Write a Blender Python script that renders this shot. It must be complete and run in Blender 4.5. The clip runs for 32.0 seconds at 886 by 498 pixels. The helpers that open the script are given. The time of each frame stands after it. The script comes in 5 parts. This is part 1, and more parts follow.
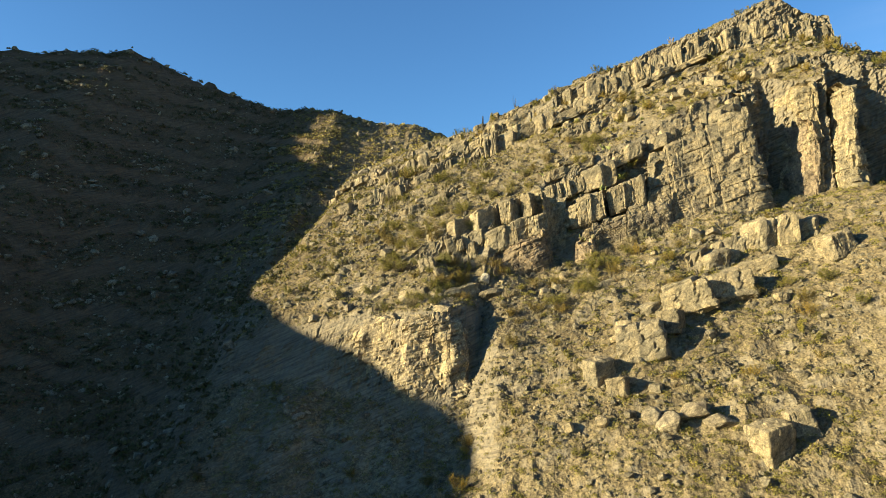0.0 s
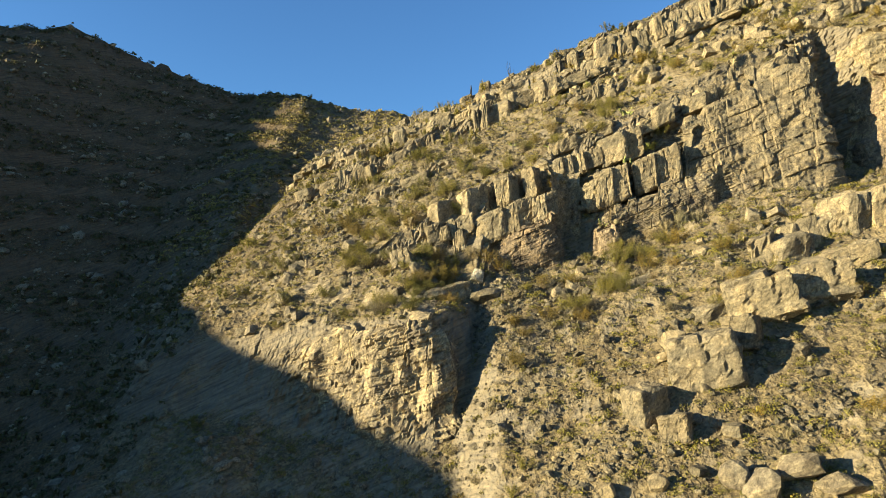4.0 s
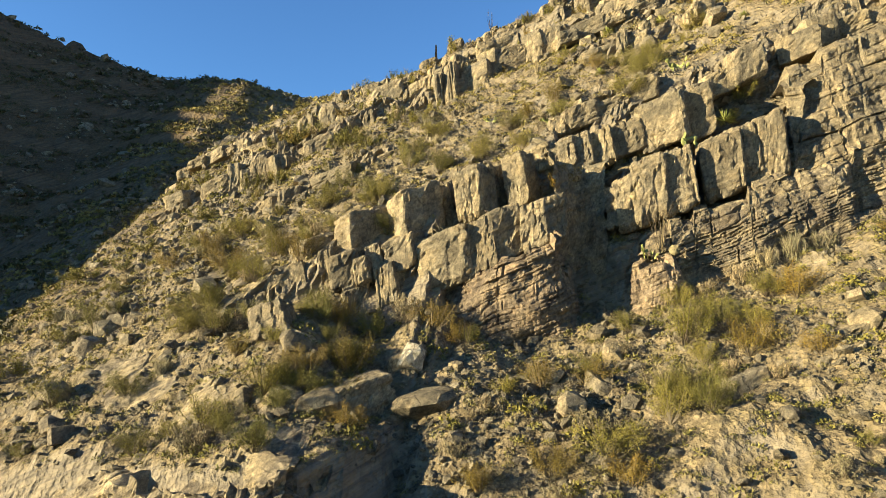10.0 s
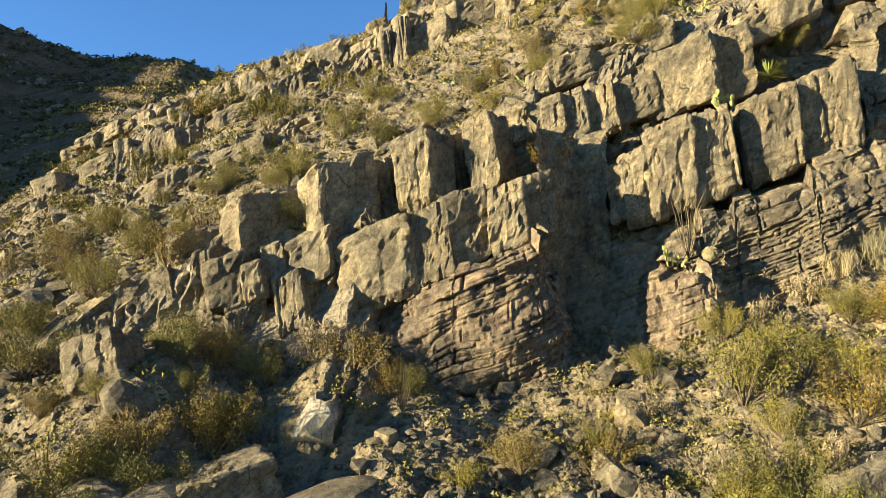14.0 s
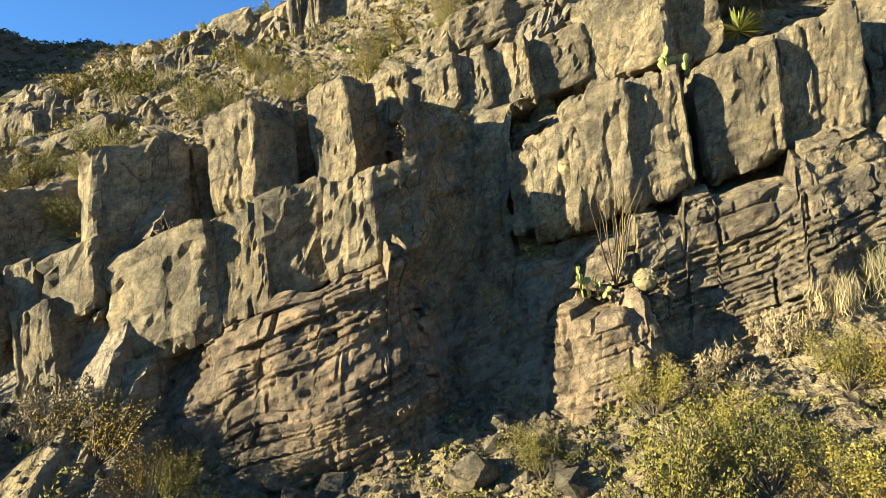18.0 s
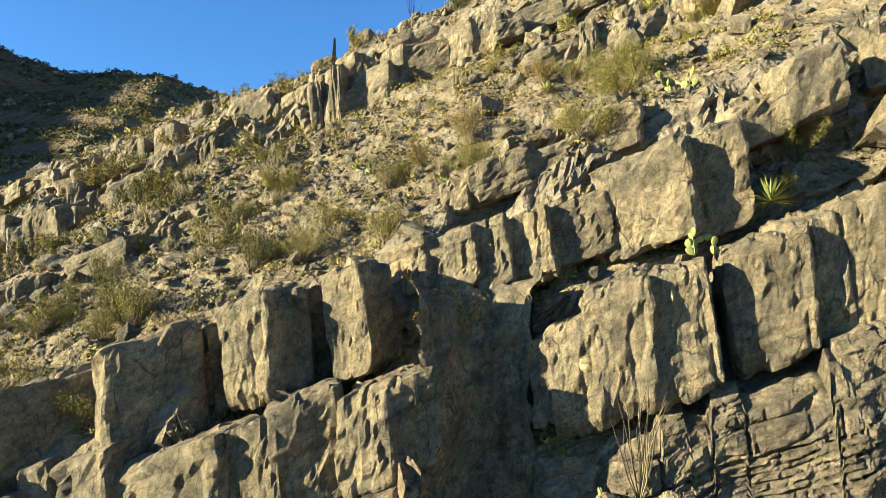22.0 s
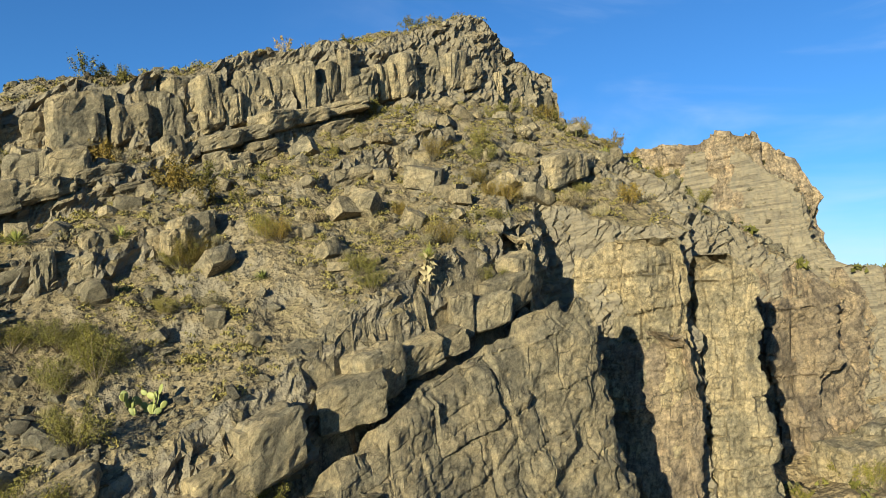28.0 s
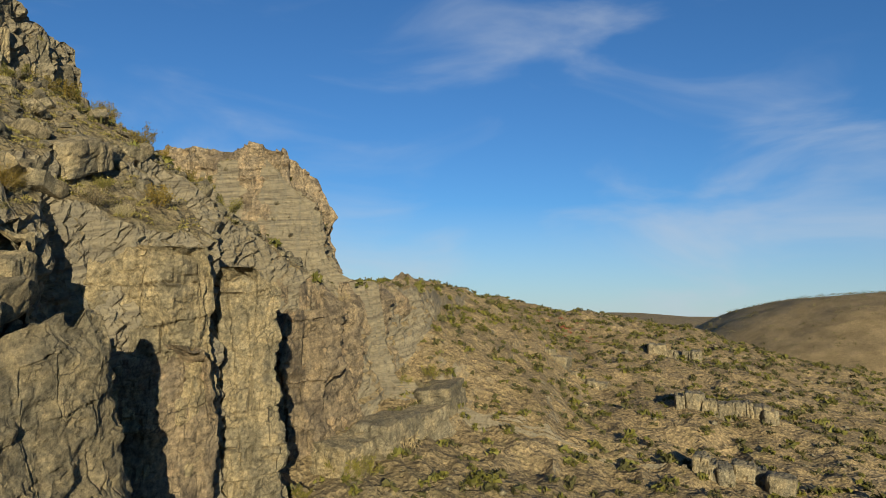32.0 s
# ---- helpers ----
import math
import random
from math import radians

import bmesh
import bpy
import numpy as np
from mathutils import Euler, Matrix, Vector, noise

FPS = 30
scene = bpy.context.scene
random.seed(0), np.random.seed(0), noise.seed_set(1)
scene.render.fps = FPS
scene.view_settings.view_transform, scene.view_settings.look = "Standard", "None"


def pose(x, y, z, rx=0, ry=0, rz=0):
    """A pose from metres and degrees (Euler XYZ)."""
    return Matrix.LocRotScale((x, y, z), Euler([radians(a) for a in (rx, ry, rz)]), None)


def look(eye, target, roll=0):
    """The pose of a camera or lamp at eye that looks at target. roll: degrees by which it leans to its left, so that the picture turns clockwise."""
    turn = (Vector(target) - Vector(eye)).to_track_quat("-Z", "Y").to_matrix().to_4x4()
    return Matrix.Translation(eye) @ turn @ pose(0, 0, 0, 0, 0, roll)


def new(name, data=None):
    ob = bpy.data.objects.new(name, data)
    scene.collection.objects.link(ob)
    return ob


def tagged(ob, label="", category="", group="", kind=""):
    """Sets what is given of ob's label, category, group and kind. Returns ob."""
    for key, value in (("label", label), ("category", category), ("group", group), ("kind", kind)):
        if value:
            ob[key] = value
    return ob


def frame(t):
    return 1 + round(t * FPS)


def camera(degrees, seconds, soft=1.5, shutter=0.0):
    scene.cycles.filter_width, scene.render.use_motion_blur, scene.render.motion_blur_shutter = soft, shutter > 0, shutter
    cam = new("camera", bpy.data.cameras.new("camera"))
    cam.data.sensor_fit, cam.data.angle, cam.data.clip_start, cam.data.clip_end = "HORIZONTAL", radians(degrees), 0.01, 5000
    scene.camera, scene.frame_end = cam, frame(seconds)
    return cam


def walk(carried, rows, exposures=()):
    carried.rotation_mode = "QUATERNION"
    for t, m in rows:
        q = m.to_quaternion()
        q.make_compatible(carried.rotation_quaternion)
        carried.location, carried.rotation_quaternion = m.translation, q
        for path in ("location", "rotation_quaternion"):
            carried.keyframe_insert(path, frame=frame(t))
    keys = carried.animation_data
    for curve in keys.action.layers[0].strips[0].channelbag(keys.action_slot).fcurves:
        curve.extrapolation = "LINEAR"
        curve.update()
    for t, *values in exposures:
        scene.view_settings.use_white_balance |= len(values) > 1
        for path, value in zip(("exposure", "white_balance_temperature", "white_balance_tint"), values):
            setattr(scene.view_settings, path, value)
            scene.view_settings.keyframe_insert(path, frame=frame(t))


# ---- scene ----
cam = camera(65.1, 32.0, 0.55)
METRES, EYE, TILT, LEAN, TURN = 80.0, 30.0, 5.0, 0.0, 0.0
ROWS = [
    (0.0, 0.0, 0.0, 0.0, 0.0, 0.0, -0.0),
    (0.5, -0.0006, 0.0103, -0.0009, 0.09, -0.12, 0.01),
    (1.0, -0.0012, 0.027, -0.0025, -0.46, -0.02, -0.0),
    (1.5, -0.0014, 0.0486, -0.0045, -1.18, 0.08, -0.01),
    (2.0, -0.0014, 0.0742, -0.007, -1.47, 0.19, 0.01),
    (2.5, -0.0008, 0.1038, -0.01, -1.36, 0.33, 0.08),
    (3.0, 0.0002, 0.137, -0.0129, -1.28, 0.45, 0.15),
    (3.5, 0.0021, 0.1734, -0.0161, -1.19, 0.59, 0.22),
    (5.5, 0.0165, 0.3391, -0.0303, -1.98, 1.02, 0.4),
    (6.0, 0.0219, 0.3809, -0.033, -1.94, 1.2, 0.45),
    (6.5, 0.0282, 0.4174, -0.0341, -1.87, 1.26, 0.49),
    (7.0, 0.0342, 0.4472, -0.0322, -1.83, 1.3, 0.48),
    (7.5, 0.0397, 0.4713, -0.0283, -1.8, 1.38, 0.41),
    (8.0, 0.0443, 0.4903, -0.0241, -1.79, 1.45, 0.36),
    (8.5, 0.0488, 0.5056, -0.0164, -1.74, 1.43, 0.28),
    (9.0, 0.0522, 0.5169, -0.0067, -1.75, 1.43, 0.22),
    (9.5, 0.0554, 0.527, 0.0025, -1.75, 1.42, 0.13),
    (10.0, 0.0581, 0.5361, 0.0079, -1.73, 1.39, 0.05),
    (10.5, 0.0602, 0.5455, 0.009, -1.72, 1.32, -0.04),
    (11.0, 0.062, 0.5569, 0.0083, -1.69, 1.24, -0.08),
    (11.5, 0.0638, 0.5719, 0.0074, -1.67, 1.2, -0.1),
    (12.0, 0.0656, 0.5907, 0.0081, -1.66, 1.22, -0.12),
    (12.5, 0.0676, 0.6113, 0.0076, -1.64, 1.27, -0.11),
    (13.0, 0.0705, 0.6322, 0.0112, -2.18, 1.36, -0.16),
    (13.5, 0.0722, 0.6497, 0.0127, -4.63, 1.44, -0.26),
    (15.5, 0.0912, 0.6812, 0.01, -4.63, 0.95, -0.08),
    (16.0, 0.1004, 0.6927, 0.0085, -4.62, 0.94, -0.11),
    (16.5, 0.1098, 0.7063, 0.0079, -4.62, 0.97, -0.14),
    (17.0, 0.118, 0.7196, 0.01, -4.61, 0.99, -0.17),
    (17.5, 0.125, 0.7313, 0.0148, -4.62, 1.02, -0.21),
    (18.0, 0.1304, 0.7395, 0.021, -4.65, 1.03, -0.29),
    (18.5, 0.133, 0.7417, 0.0273, -4.66, 0.87, -0.29),
    (19.0, 0.134, 0.7415, 0.0335, -4.6, 0.81, -0.29),
    (19.5, 0.1349, 0.7411, 0.0372, -3.87, 0.78, -0.36),
    (20.0, 0.1347, 0.7408, 0.04, -2.96, 0.72, -0.35),
    (20.5, 0.1346, 0.7419, 0.0488, -2.51, 0.64, -0.32),
    (21.0, 0.1341, 0.7435, 0.0633, -2.54, 0.62, -0.33),
    (21.5, 0.1334, 0.744, 0.0732, -2.56, 0.66, -0.38),
    (22.0, 0.1327, 0.7444, 0.0789, -2.56, 0.62, -0.4),
    (22.5, 0.1329, 0.7453, 0.0843, -4.16, 0.61, -0.59),
    (23.0, 0.1322, 0.7462, 0.0899, -6.91, 0.55, -0.71),
    (23.5, 0.1332, 0.7475, 0.0968, -8.92, 0.53, -0.94),
    (24.0, 0.1334, 0.749, 0.1051, -12.77, 0.55, -1.18),
    (24.5, 0.1334, 0.7502, 0.115, -16.15, 0.55, -1.4),
    (26.5, 0.1337, 0.7557, 0.1678, -25.99, 0.94, -2.12),
    (27.0, 0.1341, 0.7567, 0.1808, -30.75, 1.11, -2.5),
    (27.5, 0.135, 0.7577, 0.1925, -37.49, 1.44, -2.93),
    (28.0, 0.1352, 0.759, 0.2037, -44.41, 1.79, -3.33),
    (28.5, 0.1359, 0.7591, 0.2132, -52.73, 2.24, -3.88),
    (29.0, 0.1365, 0.7584, 0.2186, -63.36, 2.85, -4.21),
    (29.5, 0.1369, 0.7578, 0.2203, -75.86, 3.75, -4.39),
    (30.0, 0.1403, 0.7636, 0.2189, -81.88, 4.4, -4.47),
    (30.5, 0.1405, 0.764, 0.2193, -82.01, 4.49, -4.59),
    (31.0, 0.141, 0.7647, 0.2176, -82.2, 4.6, -4.84),
    (31.5, 0.1418, 0.7657, 0.2149, -82.43, 4.74, -5.18),
    (32.0, 0.1431, 0.7677, 0.2101, -82.76, 4.87, -5.71),
]
walk(cam, [(t, pose(0, 0, EYE, TILT, LEAN, TURN) @ pose(METRES * x, METRES * y, METRES * z, 90 + pitch, roll, yaw)) for t, x, y, z, yaw, pitch, roll in ROWS], ((0.0, 1.73, 6950, 3), (9.0, 1.88, 6900, 8), (16.0, 2.03, 6480, 8), (18.5, 2.11, 6280, 7), (22.0, 2.03, 6200, 5), (24.5, 1.83, 6150, 5), (26.5, 1.58, 5950, 4), (28.0, 1.19, 5800, 3), (30.0, 0.89, 6080, 5), (32.0, 0.56, 6150, 6)))

# ---- world, sun, exposure ----
SUN_AZ, SUN_EL = 255.0, 11.0          # degrees: the compass angle clockwise from +y, the height
world = bpy.data.worlds.new("sky_world")
scene.world = world
world.use_nodes = True
wn, wl = world.node_tree.nodes, world.node_tree.links
sky = wn.new("ShaderNodeTexSky")
sky.sky_type, sky.sun_disc = "NISHITA", False
sky.sun_elevation, sky.sun_rotation = radians(SUN_EL), radians(SUN_AZ)
sky.altitude, sky.air_density, sky.dust_density, sky.ozone_density = 400, 1.0, 0.0, 3.0
wn["Background"].inputs["Strength"].default_value = 0.053
# thin cirrus: long wisps stretched across the sky
tc = wn.new("ShaderNodeTexCoord")
mp = wn.new("ShaderNodeMapping")
mp.inputs["Rotation"].default_value = (0.25, 0.35, 0.5)
mp.inputs["Scale"].default_value = (0.9, 3.0, 9.0)
wl.new(tc.outputs["Generated"], mp.inputs["Vector"])
cn = wn.new("ShaderNodeTexNoise")
cn.inputs["Scale"].default_value, cn.inputs["Detail"].default_value, cn.inputs["Roughness"].default_value, cn.inputs["Distortion"].default_value = 1.0, 6.0, 0.5, 0.9
wl.new(mp.outputs[0], cn.inputs["Vector"])
crp = wn.new("ShaderNodeValToRGB")
crp.color_ramp.elements[0].position, crp.color_ramp.elements[1].position = 0.44, 0.82
crp.color_ramp.elements[1].color = (0.5, 0.5, 0.5, 1)
crp.color_ramp.interpolation = "EASE"
wl.new(cn.outputs["Fac"], crp.inputs[0])
tint = wn.new("ShaderNodeMix")
tint.data_type, tint.blend_type = "RGBA", "MULTIPLY"
tint.inputs[0].default_value = 1.0
tint.inputs[7].default_value = (0.75, 1.10, 1.48, 1)
wl.new(sky.outputs[0], tint.inputs[6])
veil = wn.new("ShaderNodeMix")
veil.data_type = "RGBA"
east = wn.new("ShaderNodeSeparateXYZ")
wl.new(tc.outputs["Generated"], east.inputs[0])
fade = wn.new("ShaderNodeMapRange")
fade.inputs[1].default_value, fade.inputs[2].default_value = 0.45, 0.85
wl.new(east.outputs[0], fade.inputs[0])
share = wn.new("ShaderNodeMath")
share.operation = "MULTIPLY"
wl.new(crp.outputs[0], share.inputs[0])
wl.new(fade.outputs[0], share.inputs[1])
low = wn.new("ShaderNodeMapRange")
low.inputs[1].default_value, low.inputs[2].default_value, low.inputs[3].default_value, low.inputs[4].default_value = 0.0, 0.16, 0.55, 0.0
wl.new(east.outputs[2], low.inputs[0])
haze = wn.new("ShaderNodeMath")
haze.operation = "MULTIPLY"
wl.new(low.outputs[0], haze.inputs[0])
wl.new(fade.outputs[0], haze.inputs[1])
both_veils = wn.new("ShaderNodeMath")
both_veils.operation, both_veils.use_clamp = "ADD", True
wl.new(share.outputs[0], both_veils.inputs[0])
wl.new(haze.outputs[0], both_veils.inputs[1])
wl.new(both_veils.outputs[0], veil.inputs[0])
wl.new(tint.outputs[2], veil.inputs[6])
veil.inputs[7].default_value = (7.0, 7.4, 8.2, 1)
wl.new(veil.outputs[2], wn["Background"].inputs["Color"])
sun_data = bpy.data.lights.new("sun", "SUN")
sun_data.energy, sun_data.angle, sun_data.color = 5.0, radians(0.5), (1.0, 0.88, 0.61)
sun = new("sun", sun_data)
sa, se = radians(SUN_AZ), radians(SUN_EL)
sun.matrix_world = look((-100 * math.sin(-sa), 100, 100), (-100 * math.sin(-sa) - math.sin(sa) * math.cos(se), 100 - math.cos(sa) * math.cos(se), 100 - math.sin(se)))


# ---- noise in numpy ----
def hash01(i, j, k, seed):
    h = (i.astype(np.int64) * 374761393 + j.astype(np.int64) * 668265263 + k.astype(np.int64) * 2147483647 + seed * 974634777) & 0xFFFFFFFF
    h = ((h ^ (h >> 13)) * 1274126177) & 0xFFFFFFFF
    h = ((h ^ (h >> 16)) * 2246822519) & 0xFFFFFFFF
    return ((h ^ (h >> 15)) & 0xFFFFFF) / float(0xFFFFFF)


def vnoise(x, y, z=None, seed=0):
    """Smooth value noise, -1 to 1."""
    z = np.zeros_like(x) if z is None else z
    i, j, k = np.floor(x), np.floor(y), np.floor(z)
    u, v, w = x - i, y - j, z - k
    u, v, w = [a * a * (3 - 2 * a) for a in (u, v, w)]
    out = np.zeros_like(x)
    for a in (0, 1):
        for b in (0, 1):
            for c in (0, 1):
                out += hash01(i + a, j + b, k + c, seed) * (u if a else 1 - u) * (v if b else 1 - v) * (w if c else 1 - w)
    return out * 2 - 1


def fbm(x, y, z=None, octaves=4, seed=0, gain=0.5):
    out, amp, f = np.zeros_like(x), 1.0, 1.0
    for o in range(octaves):
        out += amp * vnoise(x * f, y * f, None if z is None else z * f, seed + o * 17)
        amp, f = amp * gain, f * 2.03
    return out


def smooth(a, b, x):
    t = np.clip((x - a) / (b - a), 0, 1)
    return t * t * (3 - 2 * t)


# ---- materials ----
def material(name, rough=0.9):
    m = bpy.data.materials.new(name)
    m.use_nodes = True
    nt = m.node_tree
    b = nt.nodes["Principled BSDF"]
    b.inputs["Roughness"].default_value = rough
    b.inputs["Specular IOR Level"].default_value = 0.25
    return m, nt, b


def nd(nt, kind, **kw):
    n = nt.nodes.new(kind)
    for key, value in kw.items():
        n.inputs[key.replace("_", " ")].default_value = value
    return n


def where(nt, sx=1, sy=1, sz=1, shear=0.0):
    """World position, scaled, with the bedding's dip taken out of z."""
    g = nt.nodes.new("ShaderNodeNewGeometry")
    sep = nt.nodes.new("ShaderNodeSeparateXYZ")
    nt.links.new(g.outputs["Position"], sep.inputs[0])
    mul = nt.nodes.new("ShaderNodeMath")
    mul.operation = "MULTIPLY_ADD"
    mul.inputs[1].default_value = -shear
    nt.links.new(sep.outputs[0], mul.inputs[0])
    nt.links.new(sep.outputs[2], mul.inputs[2])
    com = nt.nodes.new("ShaderNodeCombineXYZ")
    nt.links.new(sep.outputs[0], com.inputs[0])
    nt.links.new(sep.outputs[1], com.inputs[1])
    nt.links.new(mul.outputs[0], com.inputs[2])
    sc = nt.nodes.new("ShaderNodeVectorMath")
    sc.operation = "MULTIPLY"
    sc.inputs[1].default_value = (sx, sy, sz)
    nt.links.new(com.outputs[0], sc.inputs[0])
    return sc.outputs[0]


def noise_tex(nt, vec, scale, detail=6.0, rough=0.6):
    n = nd(nt, "ShaderNodeTexNoise", Scale=scale, Detail=detail, Roughness=rough)
    nt.links.new(vec, n.inputs["Vector"])
    return n.outputs["Fac"]


def ramp(nt, fac, stops):
    r = nt.nodes.new("ShaderNodeValToRGB")
    while len(r.color_ramp.elements) < len(stops):
        r.color_ramp.elements.new(0.5)
    for e, (p, c) in zip(r.color_ramp.elements, stops):
        e.position = p
        e.color = (*c, 1) if len(c) == 3 else c
    nt.links.new(fac, r.inputs[0])
    return r.outputs[0]


def mixc(nt, fac, a, b, mode="MIX"):
    n = nt.nodes.new("ShaderNodeMix")
    n.data_type, n.blend_type = "RGBA", mode
    if isinstance(fac, float):
        n.inputs[0].default_value = fac
    else:
        nt.links.new(fac, n.inputs[0])
    for sock, v in ((n.inputs[6], a), (n.inputs[7], b)):
        if isinstance(v, tuple):
            sock.default_value = (*v, 1)
        else:
            nt.links.new(v, sock)
    return n.outputs[2]


def bumped(nt, bsdf, parts):
    """Chain bumps: (height socket, strength, distance in metres)."""
    last = None
    for h, strength, dist in parts:
        b = nd(nt, "ShaderNodeBump", Strength=strength, Distance=dist)
        nt.links.new(h, b.inputs["Height"])
        if last:
            nt.links.new(last, b.inputs["Normal"])
        last = b.outputs[0]
    nt.links.new(last, bsdf.inputs["Normal"])


def voronoi_edges(nt, vec, scale):
    v = nd(nt, "ShaderNodeTexVoronoi", Scale=scale, Randomness=1.0)
    v.feature = "DISTANCE_TO_EDGE"
    nt.links.new(vec, v.inputs["Vector"])
    return v.outputs["Distance"]


def ridged(nt, vec, scale, detail=5.0):
    n = nd(nt, "ShaderNodeTexNoise", Scale=scale, Detail=detail, Roughness=0.55)
    n.noise_type = "RIDGED_MULTIFRACTAL"
    nt.links.new(vec, n.inputs["Vector"])
    return n.outputs["Fac"]


def bent(nt, vec, amount, scale):
    """A vector shifted by noise, so that straight cells become wandering ones."""
    n = nd(nt, "ShaderNodeTexNoise", Scale=scale, Detail=3.0)
    nt.links.new(vec, n.inputs["Vector"])
    m = nt.nodes.new("ShaderNodeVectorMath")
    m.operation = "MULTIPLY_ADD"
    m.inputs[1].default_value = (amount, amount, amount)
    nt.links.new(n.outputs["Color"], m.inputs[0])
    nt.links.new(vec, m.inputs[2])
    return m.outputs[0]


def rock_material(name, grey, buff, dark, fresh, fresh_share=0.62, bands=0.35):
    m, nt, b = material(name, 0.88)
    p = where(nt, shear=0.43)
    big = noise_tex(nt, p, 0.55, 6, 0.65)
    col = ramp(nt, big, ((0.34, dark), (0.46, grey), (0.56, buff), (0.70, grey)))
    # varnish and lichen patches
    patch = noise_tex(nt, where(nt, 1.3, 1.3, 0.8), 1.0, 8, 0.68)
    col = mixc(nt, ramp(nt, patch, ((0.47, (0, 0, 0)), (0.60, (0.7, 0.7, 0.7)))), col, dark)
    # fresh broken rock
    fr = noise_tex(nt, p, 0.9, 8, 0.68)
    col = mixc(nt, ramp(nt, fr, ((fresh_share - 0.04, (0, 0, 0)), (fresh_share + 0.04, (0.85, 0.85, 0.85)))), col, fresh)
    # thin beds
    bed = noise_tex(nt, where(nt, 0.45, 0.45, 6.0, 0.43), 1.0, 5)
    col = mixc(nt, bands, col, ramp(nt, bed, ((0.36, (0.5, 0.48, 0.46)), (0.6, (1.22, 1.18, 1.1)))), "MULTIPLY")
    fine = noise_tex(nt, p, 7.0, 9, 0.75)
    col = mixc(nt, 0.8, col, ramp(nt, fine, ((0.3, (0.32, 0.32, 0.32)), (0.5, (0.95, 0.95, 0.94)), (0.7, (1.6, 1.56, 1.5)))), "MULTIPLY")
    pits = noise_tex(nt, p, 3.2, 8, 0.72)
    col = mixc(nt, 0.7, col, ramp(nt, pits, ((0.36, (0.45, 0.44, 0.42)), (0.48, (1.0, 1.0, 1.0)), (0.66, (1.3, 1.27, 1.2)))), "MULTIPLY")
    # dark crack lines, here and there
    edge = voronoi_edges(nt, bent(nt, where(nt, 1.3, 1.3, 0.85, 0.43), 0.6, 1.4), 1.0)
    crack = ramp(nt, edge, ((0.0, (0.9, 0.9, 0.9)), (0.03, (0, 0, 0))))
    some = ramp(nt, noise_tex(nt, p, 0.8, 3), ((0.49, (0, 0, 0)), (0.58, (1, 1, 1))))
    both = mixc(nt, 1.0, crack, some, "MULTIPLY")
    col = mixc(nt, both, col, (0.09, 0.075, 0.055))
    grain = noise_tex(nt, p, 24.0, 8, 0.8)
    col = mixc(nt, 0.75, col, ramp(nt, grain, ((0.32, (0.45, 0.44, 0.43)), (0.5, (1.0, 1.0, 1.0)), (0.68, (1.5, 1.47, 1.42)))), "MULTIPLY")
    hair = voronoi_edges(nt, bent(nt, where(nt, 1.2, 1.2, 0.7, 0.37), 0.5, 2.2), 3.2)
    split = ramp(nt, hair, ((0.0, (0.25, 0.24, 0.22)), (0.035, (1, 1, 1))))
    veins = ramp(nt, noise_tex(nt, p, 1.7, 4), ((0.46, (0, 0, 0)), (0.56, (0.85, 0.85, 0.85))))
    col = mixc(nt, veins, col, mixc(nt, 1.0, col, split, "MULTIPLY"))
    info = nt.nodes.new("ShaderNodeObjectInfo")
    col = mixc(nt, 1.0, col, ramp(nt, info.outputs["Random"], ((0.0, (0.78, 0.77, 0.75)), (0.5, (1, 1, 1)), (1.0, (1.15, 1.12, 1.04)))), "MULTIPLY")
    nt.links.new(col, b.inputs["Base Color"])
    chips = ridged(nt, bent(nt, where(nt, 1.0, 1.0, 0.7), 0.4, 2.0), 2.6, 6)
    chunk = voronoi_edges(nt, bent(nt, where(nt, 1.0, 1.0, 0.75), 0.25, 3.0), 3.4)
    inv = nt.nodes.new("ShaderNodeMath")
    inv.operation = "MULTIPLY_ADD"
    inv.inputs[1].default_value, inv.inputs[2].default_value = -1.0, 1.0
    nt.links.new(both, inv.inputs[0])
    bumped(nt, b, ((chips, 0.4, 0.08), (pits, 0.3, 0.10), (chunk, 0.4, 0.05), (bed, 0.4, 0.07), (inv.outputs[0], 0.8, 0.08), (split, 0.5, 0.03), (fine, 1.0, 0.10), (grain, 1.0, 0.045)))
    return m


GREY = rock_material("grey_limestone", (0.253, 0.212, 0.142), (0.336, 0.265, 0.159), (0.147, 0.124, 0.085), (0.430, 0.329, 0.191), 0.66, 0.25)
THIN = rock_material("thin_bedded_tan_limestone", (0.264, 0.224, 0.160), (0.352, 0.288, 0.184), (0.152, 0.124, 0.092), (0.416, 0.336, 0.208), 0.58, 0.6)
PINK = rock_material("pinkish_weathered_limestone", (0.255, 0.200, 0.138), (0.330, 0.250, 0.158), (0.140, 0.108, 0.078), (0.390, 0.280, 0.172), 0.6, 0.45)
PALE = rock_material("pale_broken_limestone", (0.440, 0.392, 0.304), (0.496, 0.432, 0.320), (0.288, 0.248, 0.192), (0.528, 0.464, 0.352), 0.6, 0.1)


